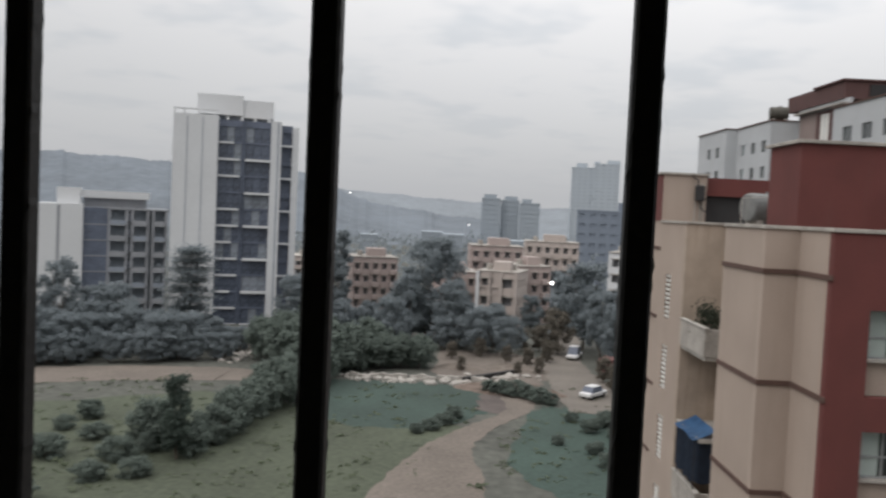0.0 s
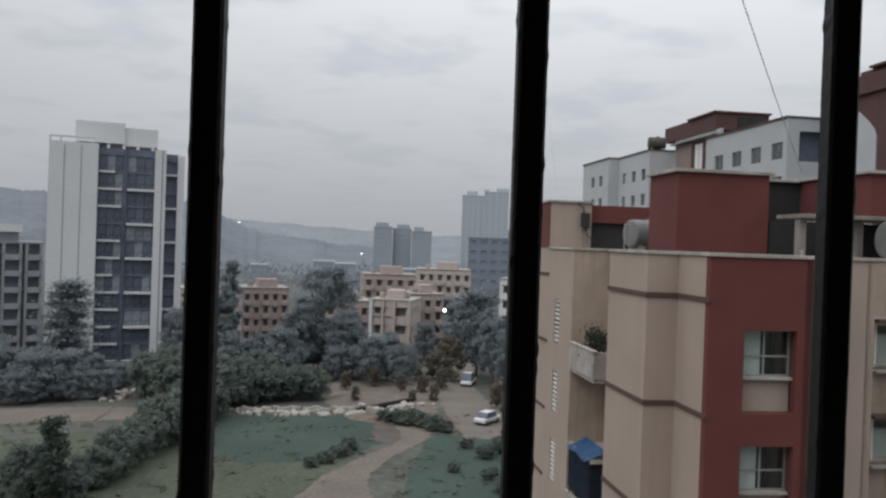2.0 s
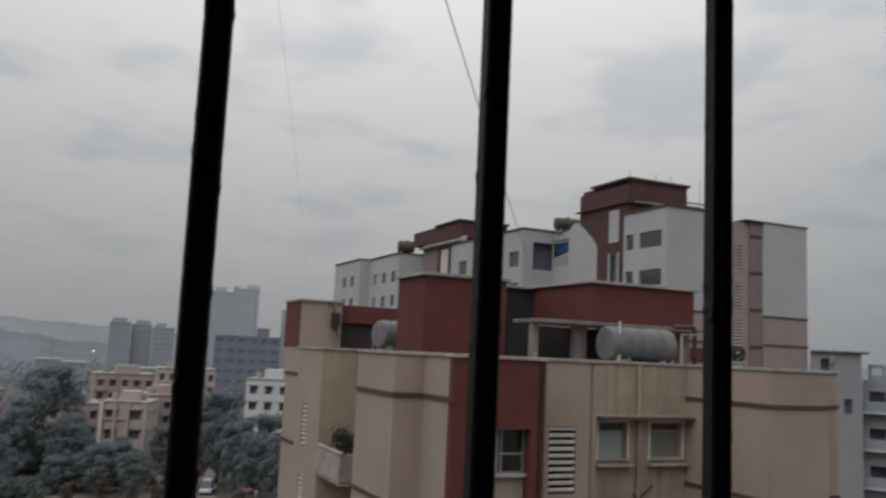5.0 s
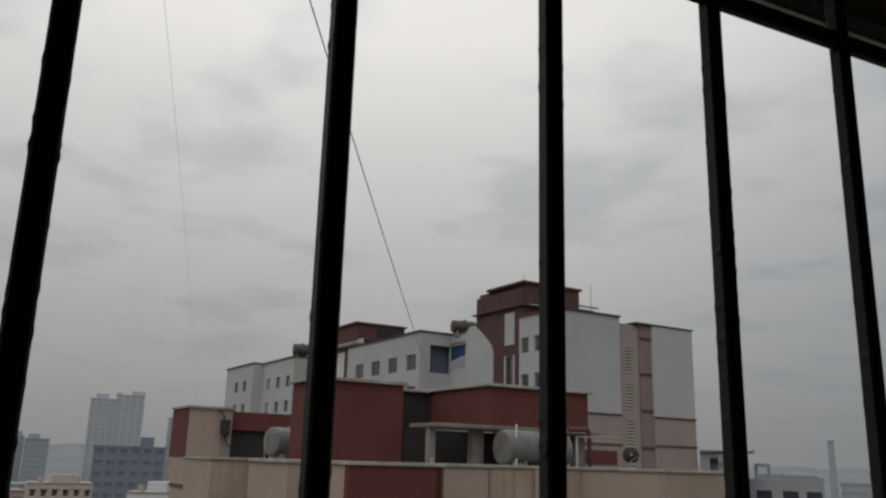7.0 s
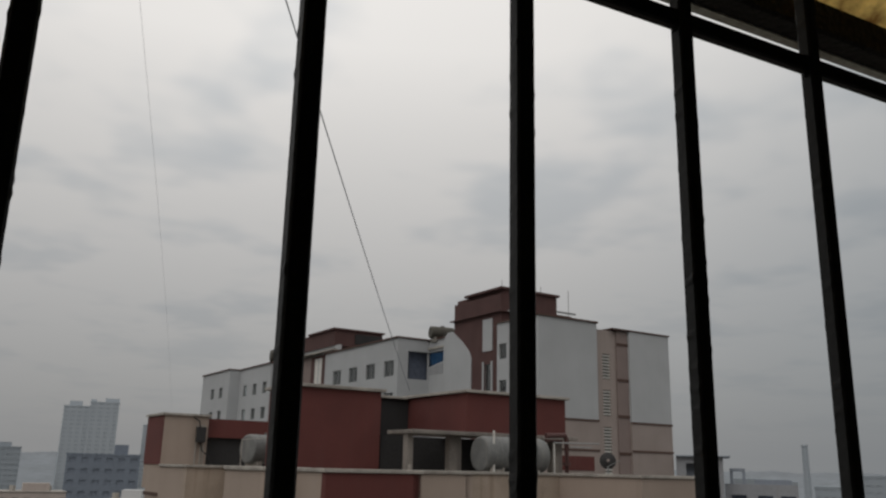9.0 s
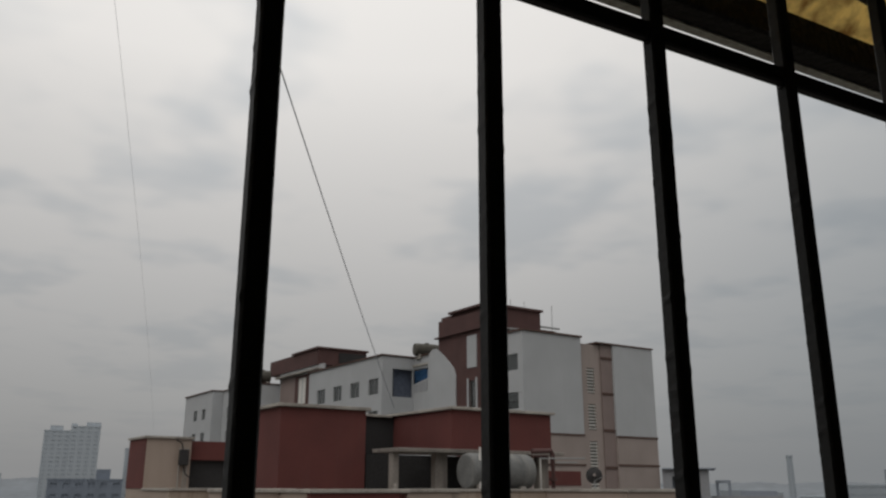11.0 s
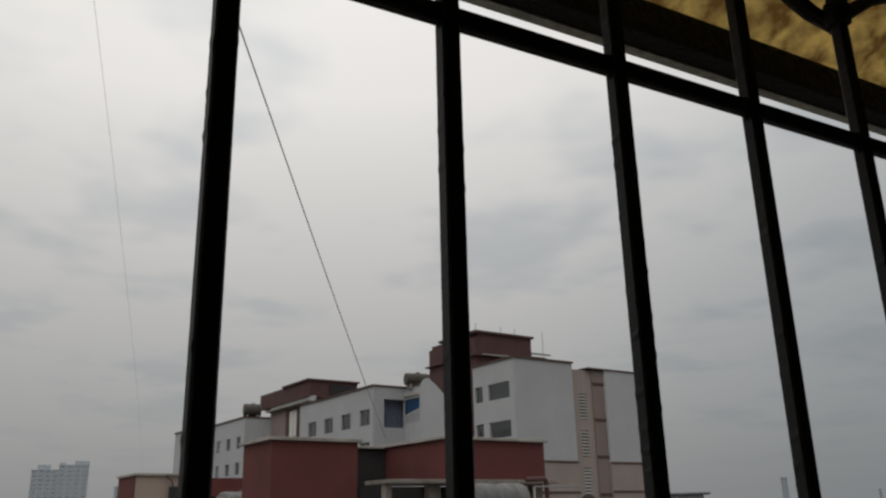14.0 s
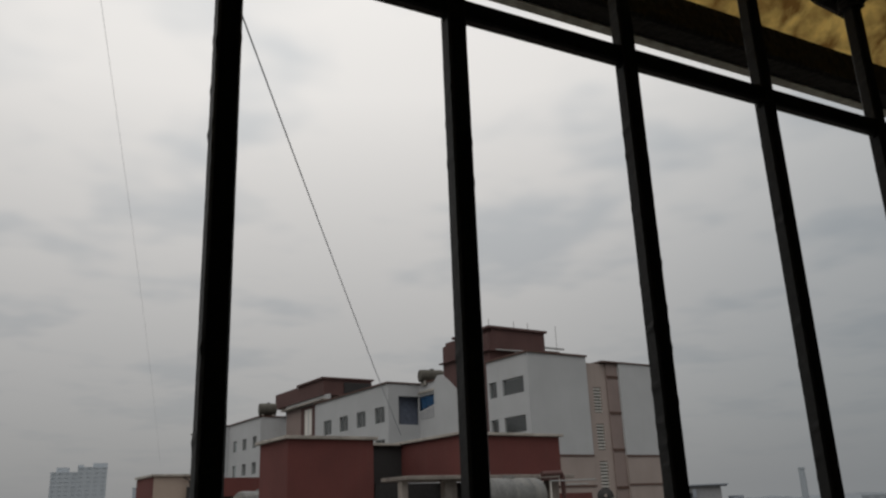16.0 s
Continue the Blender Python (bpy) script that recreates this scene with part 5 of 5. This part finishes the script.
flats(0.9, 3.2, 178, EYE - 0.062 * 178, 4, M_PINK, "pinkish flats beside the road", 3, turn=20)
flats(6.9, 9.9, 168, EYE - 0.0405 * 168, 5, M_TOWER_W, "plain white five-storey block", 3, turn=-10, balcony=False)
flats(-14.5, -11.6, 210, EYE - 0.062 * 210, 4, M_CREAM, "greyed cream flats behind trees", 4, turn=0)
M_SLATEB = material("slate_grey_block_wall", (0.175, 0.205, 0.25), 0.9, 0.1, 0.2, 4, 0.1)
dk = far_block(4.7, 8.95, 265, 0.0065, M_SLATEB, "dark grey eight-storey block with a roof tank room", 8, (), 6, "old flats", win_mat=M_SLATEB)
part("tank_room", box(2.6, 6.4, 2, 7, EYE + 2.23, EYE + 4.9), M_SLATEB, dk)
for i in range(8):
    rg = random.Random(900 + i)
    a = -13 + 22 * i / 7 + rg.uniform(-0.9, 0.9)
    far_block(a, a + rg.uniform(0.9, 1.7), rg.uniform(300, 460), -rg.uniform(0.026, 0.046), M_HAZE2, "small grey flats in smog", 4, (), 4, "distant flats")


# ---- trees ----
def crown_mesh(seed, radius, height, base, clumps, per, leaf):
    """A crown of many small leaf sprays gathered in clumps, uneven with gaps."""
    rng = random.Random(seed)
    vs, fs = [], []
    centres = []
    for _ in range(clumps):
        a, r = rng.uniform(0, 2 * math.pi), radius * math.sqrt(rng.random()) * 0.92
        f = rng.random()
        z = base + (height - base) * (0.12 + 0.88 * f)
        r *= 1.0 - 0.55 * abs(f - 0.42) ** 1.2 * 1.6
        centres.append((Vector((r * math.cos(a), r * math.sin(a), z)), rng.uniform(0.10, 0.22) * radius + 0.35))
    for c, cr in centres:
        for _ in range(per):
            d = Vector((rng.gauss(0, 1), rng.gauss(0, 1), rng.gauss(0, 0.75))).normalized() * cr * (rng.random() ** 0.45)
            p = c + d
            n = (d.normalized() + Vector((rng.uniform(-1, 1), rng.uniform(-1, 1), rng.uniform(-0.3, 1.2)))).normalized()
            t = n.orthogonal().normalized()
            t = Matrix.Rotation(rng.uniform(0, 6.28), 3, n) @ t
            b = n.cross(t)
            s = leaf * rng.uniform(0.6, 1.35)
            k = len(vs)
            vs += [p - t * s, p + b * s * 0.5 - n * s * 0.1, p + t * s, p - b * s * 0.5 - n * s * 0.1]
            fs.append((k, k + 1, k + 2, k + 3))
    me = bpy.data.meshes.new("crown")
    me.from_pydata([tuple(v) for v in vs], [], fs)
    return me, centres


def tree(m, seed, radius, height, base, clumps=46, per=60, leaf=0.32, mat=None, label="haze-greyed green broad-leaved tree", name="tree", category="tree", group="trees across the field"):
    t = thing(name, m, label, category, group)
    me, centres = crown_mesh(seed, radius, height, base, clumps, per, leaf)
    rng = random.Random(seed + 1)
    bm = rod([(0, 0, -0.3), (0.1, 0.05, base * 0.5), (0.0, 0.1, base + (height - base) * 0.35)], [0.022 * height, 0.017 * height, 0.009 * height], 8)
    for c, _ in rng.sample(centres, min(9, len(centres))):
        s = Vector((0, 0.08, base * rng.uniform(0.7, 1.0) + 0.2))
        rod([s, s.lerp(c, 0.5) + Vector((0, 0, 0.25)), c], [0.009 * height, 0.006 * height, 0.002 * height], 5, bm)
    part("trunk", bm, M_BARK, t)
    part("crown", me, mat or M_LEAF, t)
    return t


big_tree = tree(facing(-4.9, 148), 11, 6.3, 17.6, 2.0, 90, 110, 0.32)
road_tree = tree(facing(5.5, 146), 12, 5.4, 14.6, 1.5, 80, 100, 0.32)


def tiered_tree(m, seed, height, tiers, reach, label):
    """A tree whose level boughs stand in flat tiers with sky between them."""
    t = thing("tree", m, label, "tree", "trees across the field")
    rng = random.Random(seed)
    vs, fs = [], []
    wood = rod([(0, 0, -0.3), (0.15, 0.1, height * 0.5), (0.0, 0.1, height * 0.95)], [0.30, 0.2, 0.05], 8)
    for k in range(tiers):
        f = k / (tiers - 1)
        z = height * (0.16 + 0.80 * f)
        for b in range(9):
            a = b * 0.7 + k * 1.9 + rng.uniform(-0.5, 0.5)
            r = reach * (1.0 - 0.45 * f ** 3) * rng.uniform(0.55, 1.1)
            tip = Vector((r * math.cos(a), r * math.sin(a), z + rng.uniform(-0.1, 0.5)))
            rod([(0.05, 0.08, z - 0.5), tip], [0.07, 0.02], 5, wood)
            for _ in range(150):
                g = rng.random() ** 0.6
                p = tip * g + Vector((0.05, 0.08, z)) * (1 - g) + Vector((rng.gauss(0, 0.75), rng.gauss(0, 0.75), rng.gauss(0, 0.36)))
                n = Vector((rng.uniform(-0.5, 0.5), rng.uniform(-0.5, 0.5), 1)).normalized()
                d = Matrix.Rotation(rng.uniform(0, 6.28), 3, n) @ n.orthogonal().normalized()
                q, w = n.cross(d), rng.uniform(0.18, 0.38)
                i = len(vs)
                vs += [p - d * w, p + q * w * 0.5, p + d * w, p - q * w * 0.5]
                fs.append((i, i + 1, i + 2, i + 3))
    part("trunk", wood, M_BARK, t)
    me = bpy.data.meshes.new("crown")
    me.from_pydata([tuple(v) for v in vs], [], fs)
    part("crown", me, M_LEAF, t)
    return t


tiered_tree(facing(-21.1, 138), 13, 15.2, 9, 4.5, "dark tree with level tiers of boughs before the tower")
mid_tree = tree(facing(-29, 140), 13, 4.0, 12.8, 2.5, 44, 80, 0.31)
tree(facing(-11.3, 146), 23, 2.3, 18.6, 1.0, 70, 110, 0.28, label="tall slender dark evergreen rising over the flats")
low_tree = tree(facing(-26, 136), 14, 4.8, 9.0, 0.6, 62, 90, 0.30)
tree(facing(-21.7, 76), 19, 1.5, 7.4, 0.4, 60, 80, 0.17, M_LEAF_SAP, label="slender dusty green tree standing in the field", group="field trees")
bush = tree(facing(-22.9, 80), 15, 2.9, 4.4, 0.05, 52, 80, 0.2, M_SHRUB, label="greyish green shrubby tree in the field", group="field trees")
scrub = tree(facing(-12.6, 108), 16, 3.2, 5.0, 0.1, 44, 70, 0.27, M_SHRUB, "low greyish green bush", "bush", "bush", "field bushes")
dry = tree(facing(3.8, 139), 17, 2.8, 7.2, 0.5, 46, 80, 0.24, M_LEAF_DRY, "dry brownish roadside tree", "tree", "tree", "roadside trees")
rt = random.Random(77)


def again(ob, az, d, s=1.0):
    c = copy_thing(ob, facing(az, d, rt.uniform(0, 360)))
    c.scale = (s * rt.uniform(0.9, 1.12), s * rt.uniform(0.9, 1.12), s * rt.uniform(0.92, 1.08))
    return c


for az, d, s in ((-6.6, 143, 0.62), (-3.4, 141, 0.6), (-14.3, 139, 0.58), (-13.2, 146, 0.6), (-12.3, 152, 0.68)):
    again(big_tree, az, d, s)
for az, d, s in ((4.4, 168, 0.8), (6.7, 138, 0.72), (7.9, 132, 0.6), (8.6, 140, 0.75), (3.3, 182, 0.7), (9.4, 128, 0.62), (-0.4, 158, 0.42), (1.9, 163, 0.45)):
    again(road_tree, az, d, s)
for az, d, s in ((-31.8, 138, 0.95), (-27.4, 146, 0.7)):
    again(mid_tree, az, d, s)
for i in range(26):
    az = -34 + 19.5 * i / 25 + rt.uniform(-0.3, 0.3)
    again(low_tree, az, rt.uniform(124, 136), rt.uniform(0.58, 0.74) if az < -20.5 else rt.uniform(0.36, 0.5))
for i in range(16):
    again(low_tree, -35 + 16.5 * i / 15 + rt.uniform(-0.3, 0.3), rt.uniform(121.5, 124), rt.uniform(0.36, 0.46))
for i in range(12):
    again(low_tree, -12.5 + 13 * i / 11 + rt.uniform(-0.3, 0.3), rt.uniform(134, 150), rt.uniform(0.55, 0.85))
for az, d, s in ((-12.2, 114, 1.3), (-12.9, 109, 1.1), (-13.7, 104, 1.1), (-14.5, 100, 1.0), (-15.3, 96, 1.0), (-16.2, 92, 0.9), (-17.2, 88, 0.85), (-18.2, 84.5, 0.8), (-19.3, 81, 0.7), (-20.6, 77, 0.6),
                 (-11.2, 117, 1.2), (-9.8, 118, 1.1), (-8.4, 119, 1.0), (-6.9, 120, 1.0), (-5.6, 121, 0.9), (-12.8, 119, 1.5), (-9.2, 124, 1.2), (-14.6, 118, 1.2), (-15.4, 124, 1.3), (-13.6, 126, 1.4)):
    again(scrub, az, d, s)
for az, d, s in ((-29.5, 79, 0.9), (-31.8, 74, 0.8), (-27.0, 72, 0.7), (-25.2, 77, 0.85), (-24.2, 72, 0.7), (-20.6, 80, 0.6), (-23.2, 86, 0.6), (-26.6, 84, 0.7), (-28.4, 88, 0.6),
                 (7.8, 78, 0.6), (8.9, 84, 0.7), (8.4, 92, 0.6), (9.4, 96, 0.7), (9.6, 74, 0.7)):
    c = again(bush, az, d, s * 0.8)
    c.scale.z *= 0.62
for az, d, s in ((2.6, 141, 0.6), (1.4, 140, 0.5), (-0.6, 139, 0.5), (-2.4, 140, 0.45), (-3.4, 129, 0.36), (-1.4, 132, 0.42), (0.4, 128, 0.36), (1.9, 126, 0.4), (2.7, 121, 0.32), (3.2, 131, 0.46), (-2.7, 120, 0.28), (1.2, 119, 0.26), (7.0, 118, 0.5), (7.9, 112, 0.5)):
    again(dry, az, d, s)

for az, dd, s in ((-0.6, 106, 0.45), (0.3, 105.5, 0.5), (1.2, 105, 0.55), (2.0, 104, 0.5), (2.8, 102.5, 0.5), (3.5, 101.5, 0.4), (6.4, 90, 0.4), (7.4, 93, 0.5), (8.3, 88, 0.5), (9.0, 80, 0.5), (6.8, 82, 0.35), (5.0, 94, 0.3), (4.2, 84, 0.25),
                  (-3.0, 92, 0.35), (-3.6, 89, 0.4), (-4.6, 86.5, 0.35), (-5.6, 85, 0.3), (-27, 92, 0.5), (-31, 68, 0.5)):
    c = again(scrub, az, dd, s)
    c.scale.z *= 0.7

# tufts of weeds over the fields, too many to count
wr = random.Random(61)
tv, tf = [], []
for i in range(330):
    az, dd = wr.uniform(-36, 11), wr.uniform(62, 112)
    if abs(az - (-3.4 + (dd - 70) * 0.155)) < 1.9 and dd < 108:
        continue
    c0 = polar(az, dd, 0.0)
    hgt = wr.uniform(0.15, 0.45) * (1.6 if wr.random() < 0.12 else 1)
    for _ in range(5):
        p = c0 + Vector((wr.gauss(0, 0.45), wr.gauss(0, 0.45), hgt * wr.uniform(0.15, 0.6)))
        t = Vector((wr.uniform(-1, 1), wr.uniform(-1, 1), 0)).normalized()
        q = Vector((wr.uniform(-1, 1), wr.uniform(-1, 1), wr.uniform(0.1, 0.5))).normalized()
        s = wr.uniform(0.18, 0.42)
        k = len(tv)
        tv += [p - t * s, p - q * hgt * 0.5, p + t * s, p + q * hgt * 0.5]
        tf.append((k, k + 1, k + 2, k + 3))
wm2 = bpy.data.meshes.new("weeds")
wm2.from_pydata([tuple(v) for v in tv], [], tf)
wm2.materials.append(M_WEED)
tagged(new("weeds", wm2), "dusty green weeds and tall grass on the fields", "grass", kind="stuff")

# woods between the far flats
fw = random.Random(41)
wv, wf = [], []
for i in range(900):
    a, dd = fw.uniform(-36, 11), fw.uniform(225, 520)
    c0 = polar(a, dd, fw.uniform(2, 8))
    for _ in range(9):
        p = c0 + Vector((fw.gauss(0, 3.2), fw.gauss(0, 3.2), fw.gauss(0, 1.8)))
        n = Vector((fw.uniform(-1, 1), fw.uniform(-1, 0.2), fw.uniform(0, 1))).normalized()
        t = n.orthogonal().normalized()
        q = n.cross(t)
        s = fw.uniform(0.7, 1.5)
        k = len(wv)
        wv += [p - t * s, p + q * s * 0.7, p + t * s, p - q * s * 0.7]
        wf.append((k, k + 1, k + 2, k + 3))
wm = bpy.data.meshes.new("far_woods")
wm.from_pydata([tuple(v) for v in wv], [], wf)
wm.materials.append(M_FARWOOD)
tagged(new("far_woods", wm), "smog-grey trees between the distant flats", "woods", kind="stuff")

# balcony plants on the near building
plants = tree(NBM @ pose(0.75, 11.2, 18.17), 21, 0.85, 1.35, 0.1, 26, 50, 0.07, M_LEAF_POT, "dark potted plants crowding a balcony", "potted_plants", "plant", "balcony plants")
plants.scale = (0.72, 1.3, 1.12)

# ---- vehicles ----
M_CARW = material("white_car_paint", (0.6, 0.6, 0.6), 0.35, 0.03, 1, 10, 0)
M_TYRE = material("tyre_rubber", (0.03, 0.03, 0.03), 0.9, 0.1, 3, 20, 0)


def car(m, label, L=4.2, W_=1.7, Hh=1.5):
    c = thing("car", m, label, "car", "vehicles on the road")
    bm = box(-L / 2, L / 2, -W_ / 2, W_ / 2, 0.3, 0.85, 0.12)
    part("body", bm, M_CARW, c)
    cb = box(-L * 0.36, L * 0.28, -W_ / 2 + 0.08, W_ / 2 - 0.08, 0.86, Hh)
    for v in cb.verts:
        if v.co.z > 1:
            v.co.x *= 0.72
            v.co.y *= 0.85
    part("cabin", cb, M_TOWER_D, c, "dark glazed cabin")
    part("roof", box(-L * 0.25, L * 0.19, -W_ * 0.38, W_ * 0.38, Hh + 0.002, Hh + 0.05), M_CARW, c)
    for x in (-L * 0.31, L * 0.31):
        for y in (-W_ / 2 + 0.1, W_ / 2 - 0.1):
            part("wheel", rod([(x, y - 0.1, 0.31), (x, y + 0.1, 0.31)], 0.31, 14), M_TYRE, c)
    return c


car(facing(6.4, 107.5, 60) @ pose(0, 0, 0.07), "white car on the dusty road")
car(facing(5.0, 136, 80) @ pose(0, 0, 0.08), "white van far along the road", 4.6, 1.8, 2.0)

van = thing("goods_truck", facing(7.4, 124, 70) @ pose(0, 0, 0.02), "small red goods truck parked by the road", "truck", "vehicles on the road")
part("cargo_box", box(-2.0, 1.0, -1.0, 1.0, 0.7, 2.6, 0.05), material("red_truck_paint", (0.125, 0.05, 0.046), 0.7, 0.1, 1, 10, 0), van)
part("cab", box(1.05, 2.4, -0.95, 0.95, 0.6, 2.1, 0.1), M_CARW, van)
for x in (-1.4, 1.7):
    for y in (-0.9, 0.9):
        part("wheel", rod([(x, y - 0.12, 0.38), (x, y + 0.12, 0.38)], 0.38, 14), M_TYRE, van)

# ---- earth heaps at the junction ----
M_SOIL = material("dug_soil", (0.15, 0.115, 0.095), 1.0, 0.3, 0.6, 6, 0.8)
for i, (az, dd, r, h) in enumerate(((-0.9, 108.5, 3.2, 0.9), (0.6, 107.5, 3.8, 1.2), (2.2, 108.5, 2.6, 1.0), (3.2, 107, 2.2, 0.8), (-2.6, 122, 3.0, 1.0), (1.0, 123, 4.0, 1.0))):
    hb = bmesh.new()
    bmesh.ops.create_grid(hb, x_segments=14, y_segments=14, size=r)
    for v in hb.verts:
        q = max(0.0, 1 - (v.co.xy.length / r) ** 2)
        v.co.z = h * q * (0.7 + 0.6 * noise.noise((v.co.x * 0.8 + i * 7, v.co.y * 0.8, 0))) - 0.02
    solo("soil_mound", hb, M_SOIL if i < 4 else M_DIRT, "loose heap of dug brown soil beside the path", "mound", "soil mounds", m=facing(az, dd) @ Matrix.Diagonal((1.4, 0.8, 1, 1)))

# ---- street lamps, lit in the murk ----
M_LAMP = bpy.data.materials.new("lit_lamp")
M_LAMP.use_nodes = True
_e = M_LAMP.node_tree.nodes["Principled BSDF"]
_e.inputs["Emission Color"].default_value = (1, 0.97, 0.9, 1)
_e.inputs["Emission Strength"].default_value = 6.0
for az, dd, z, r in ((3.22, 150, 10.95, 0.24), (-2.6, 380, 17.0, 0.20), (-10.8, 430, 30.0, 0.2), (8.9, 330, 19.0, 0.2)):
    sl = thing("street_lamp", facing(az, dd), "lit street lamp on a tall grey pole", "street lamp", "street lamps")
    part("pole", rod([(0, 0.5, 0), (0, 0.5, z)], [0.09, 0.05], 8), M_GREYB, sl)
    part("arm", rod([(0, 0.5, z), (0, -0.2, z + 0.2)], 0.06, 6), M_GREYB, sl)
    lb = bmesh.new()
    bmesh.ops.create_icosphere(lb, subdivisions=2, radius=r)
    part("lamp_head", lb, M_LAMP, sl, "glowing lamp head", m=pose(0, -0.2, z))
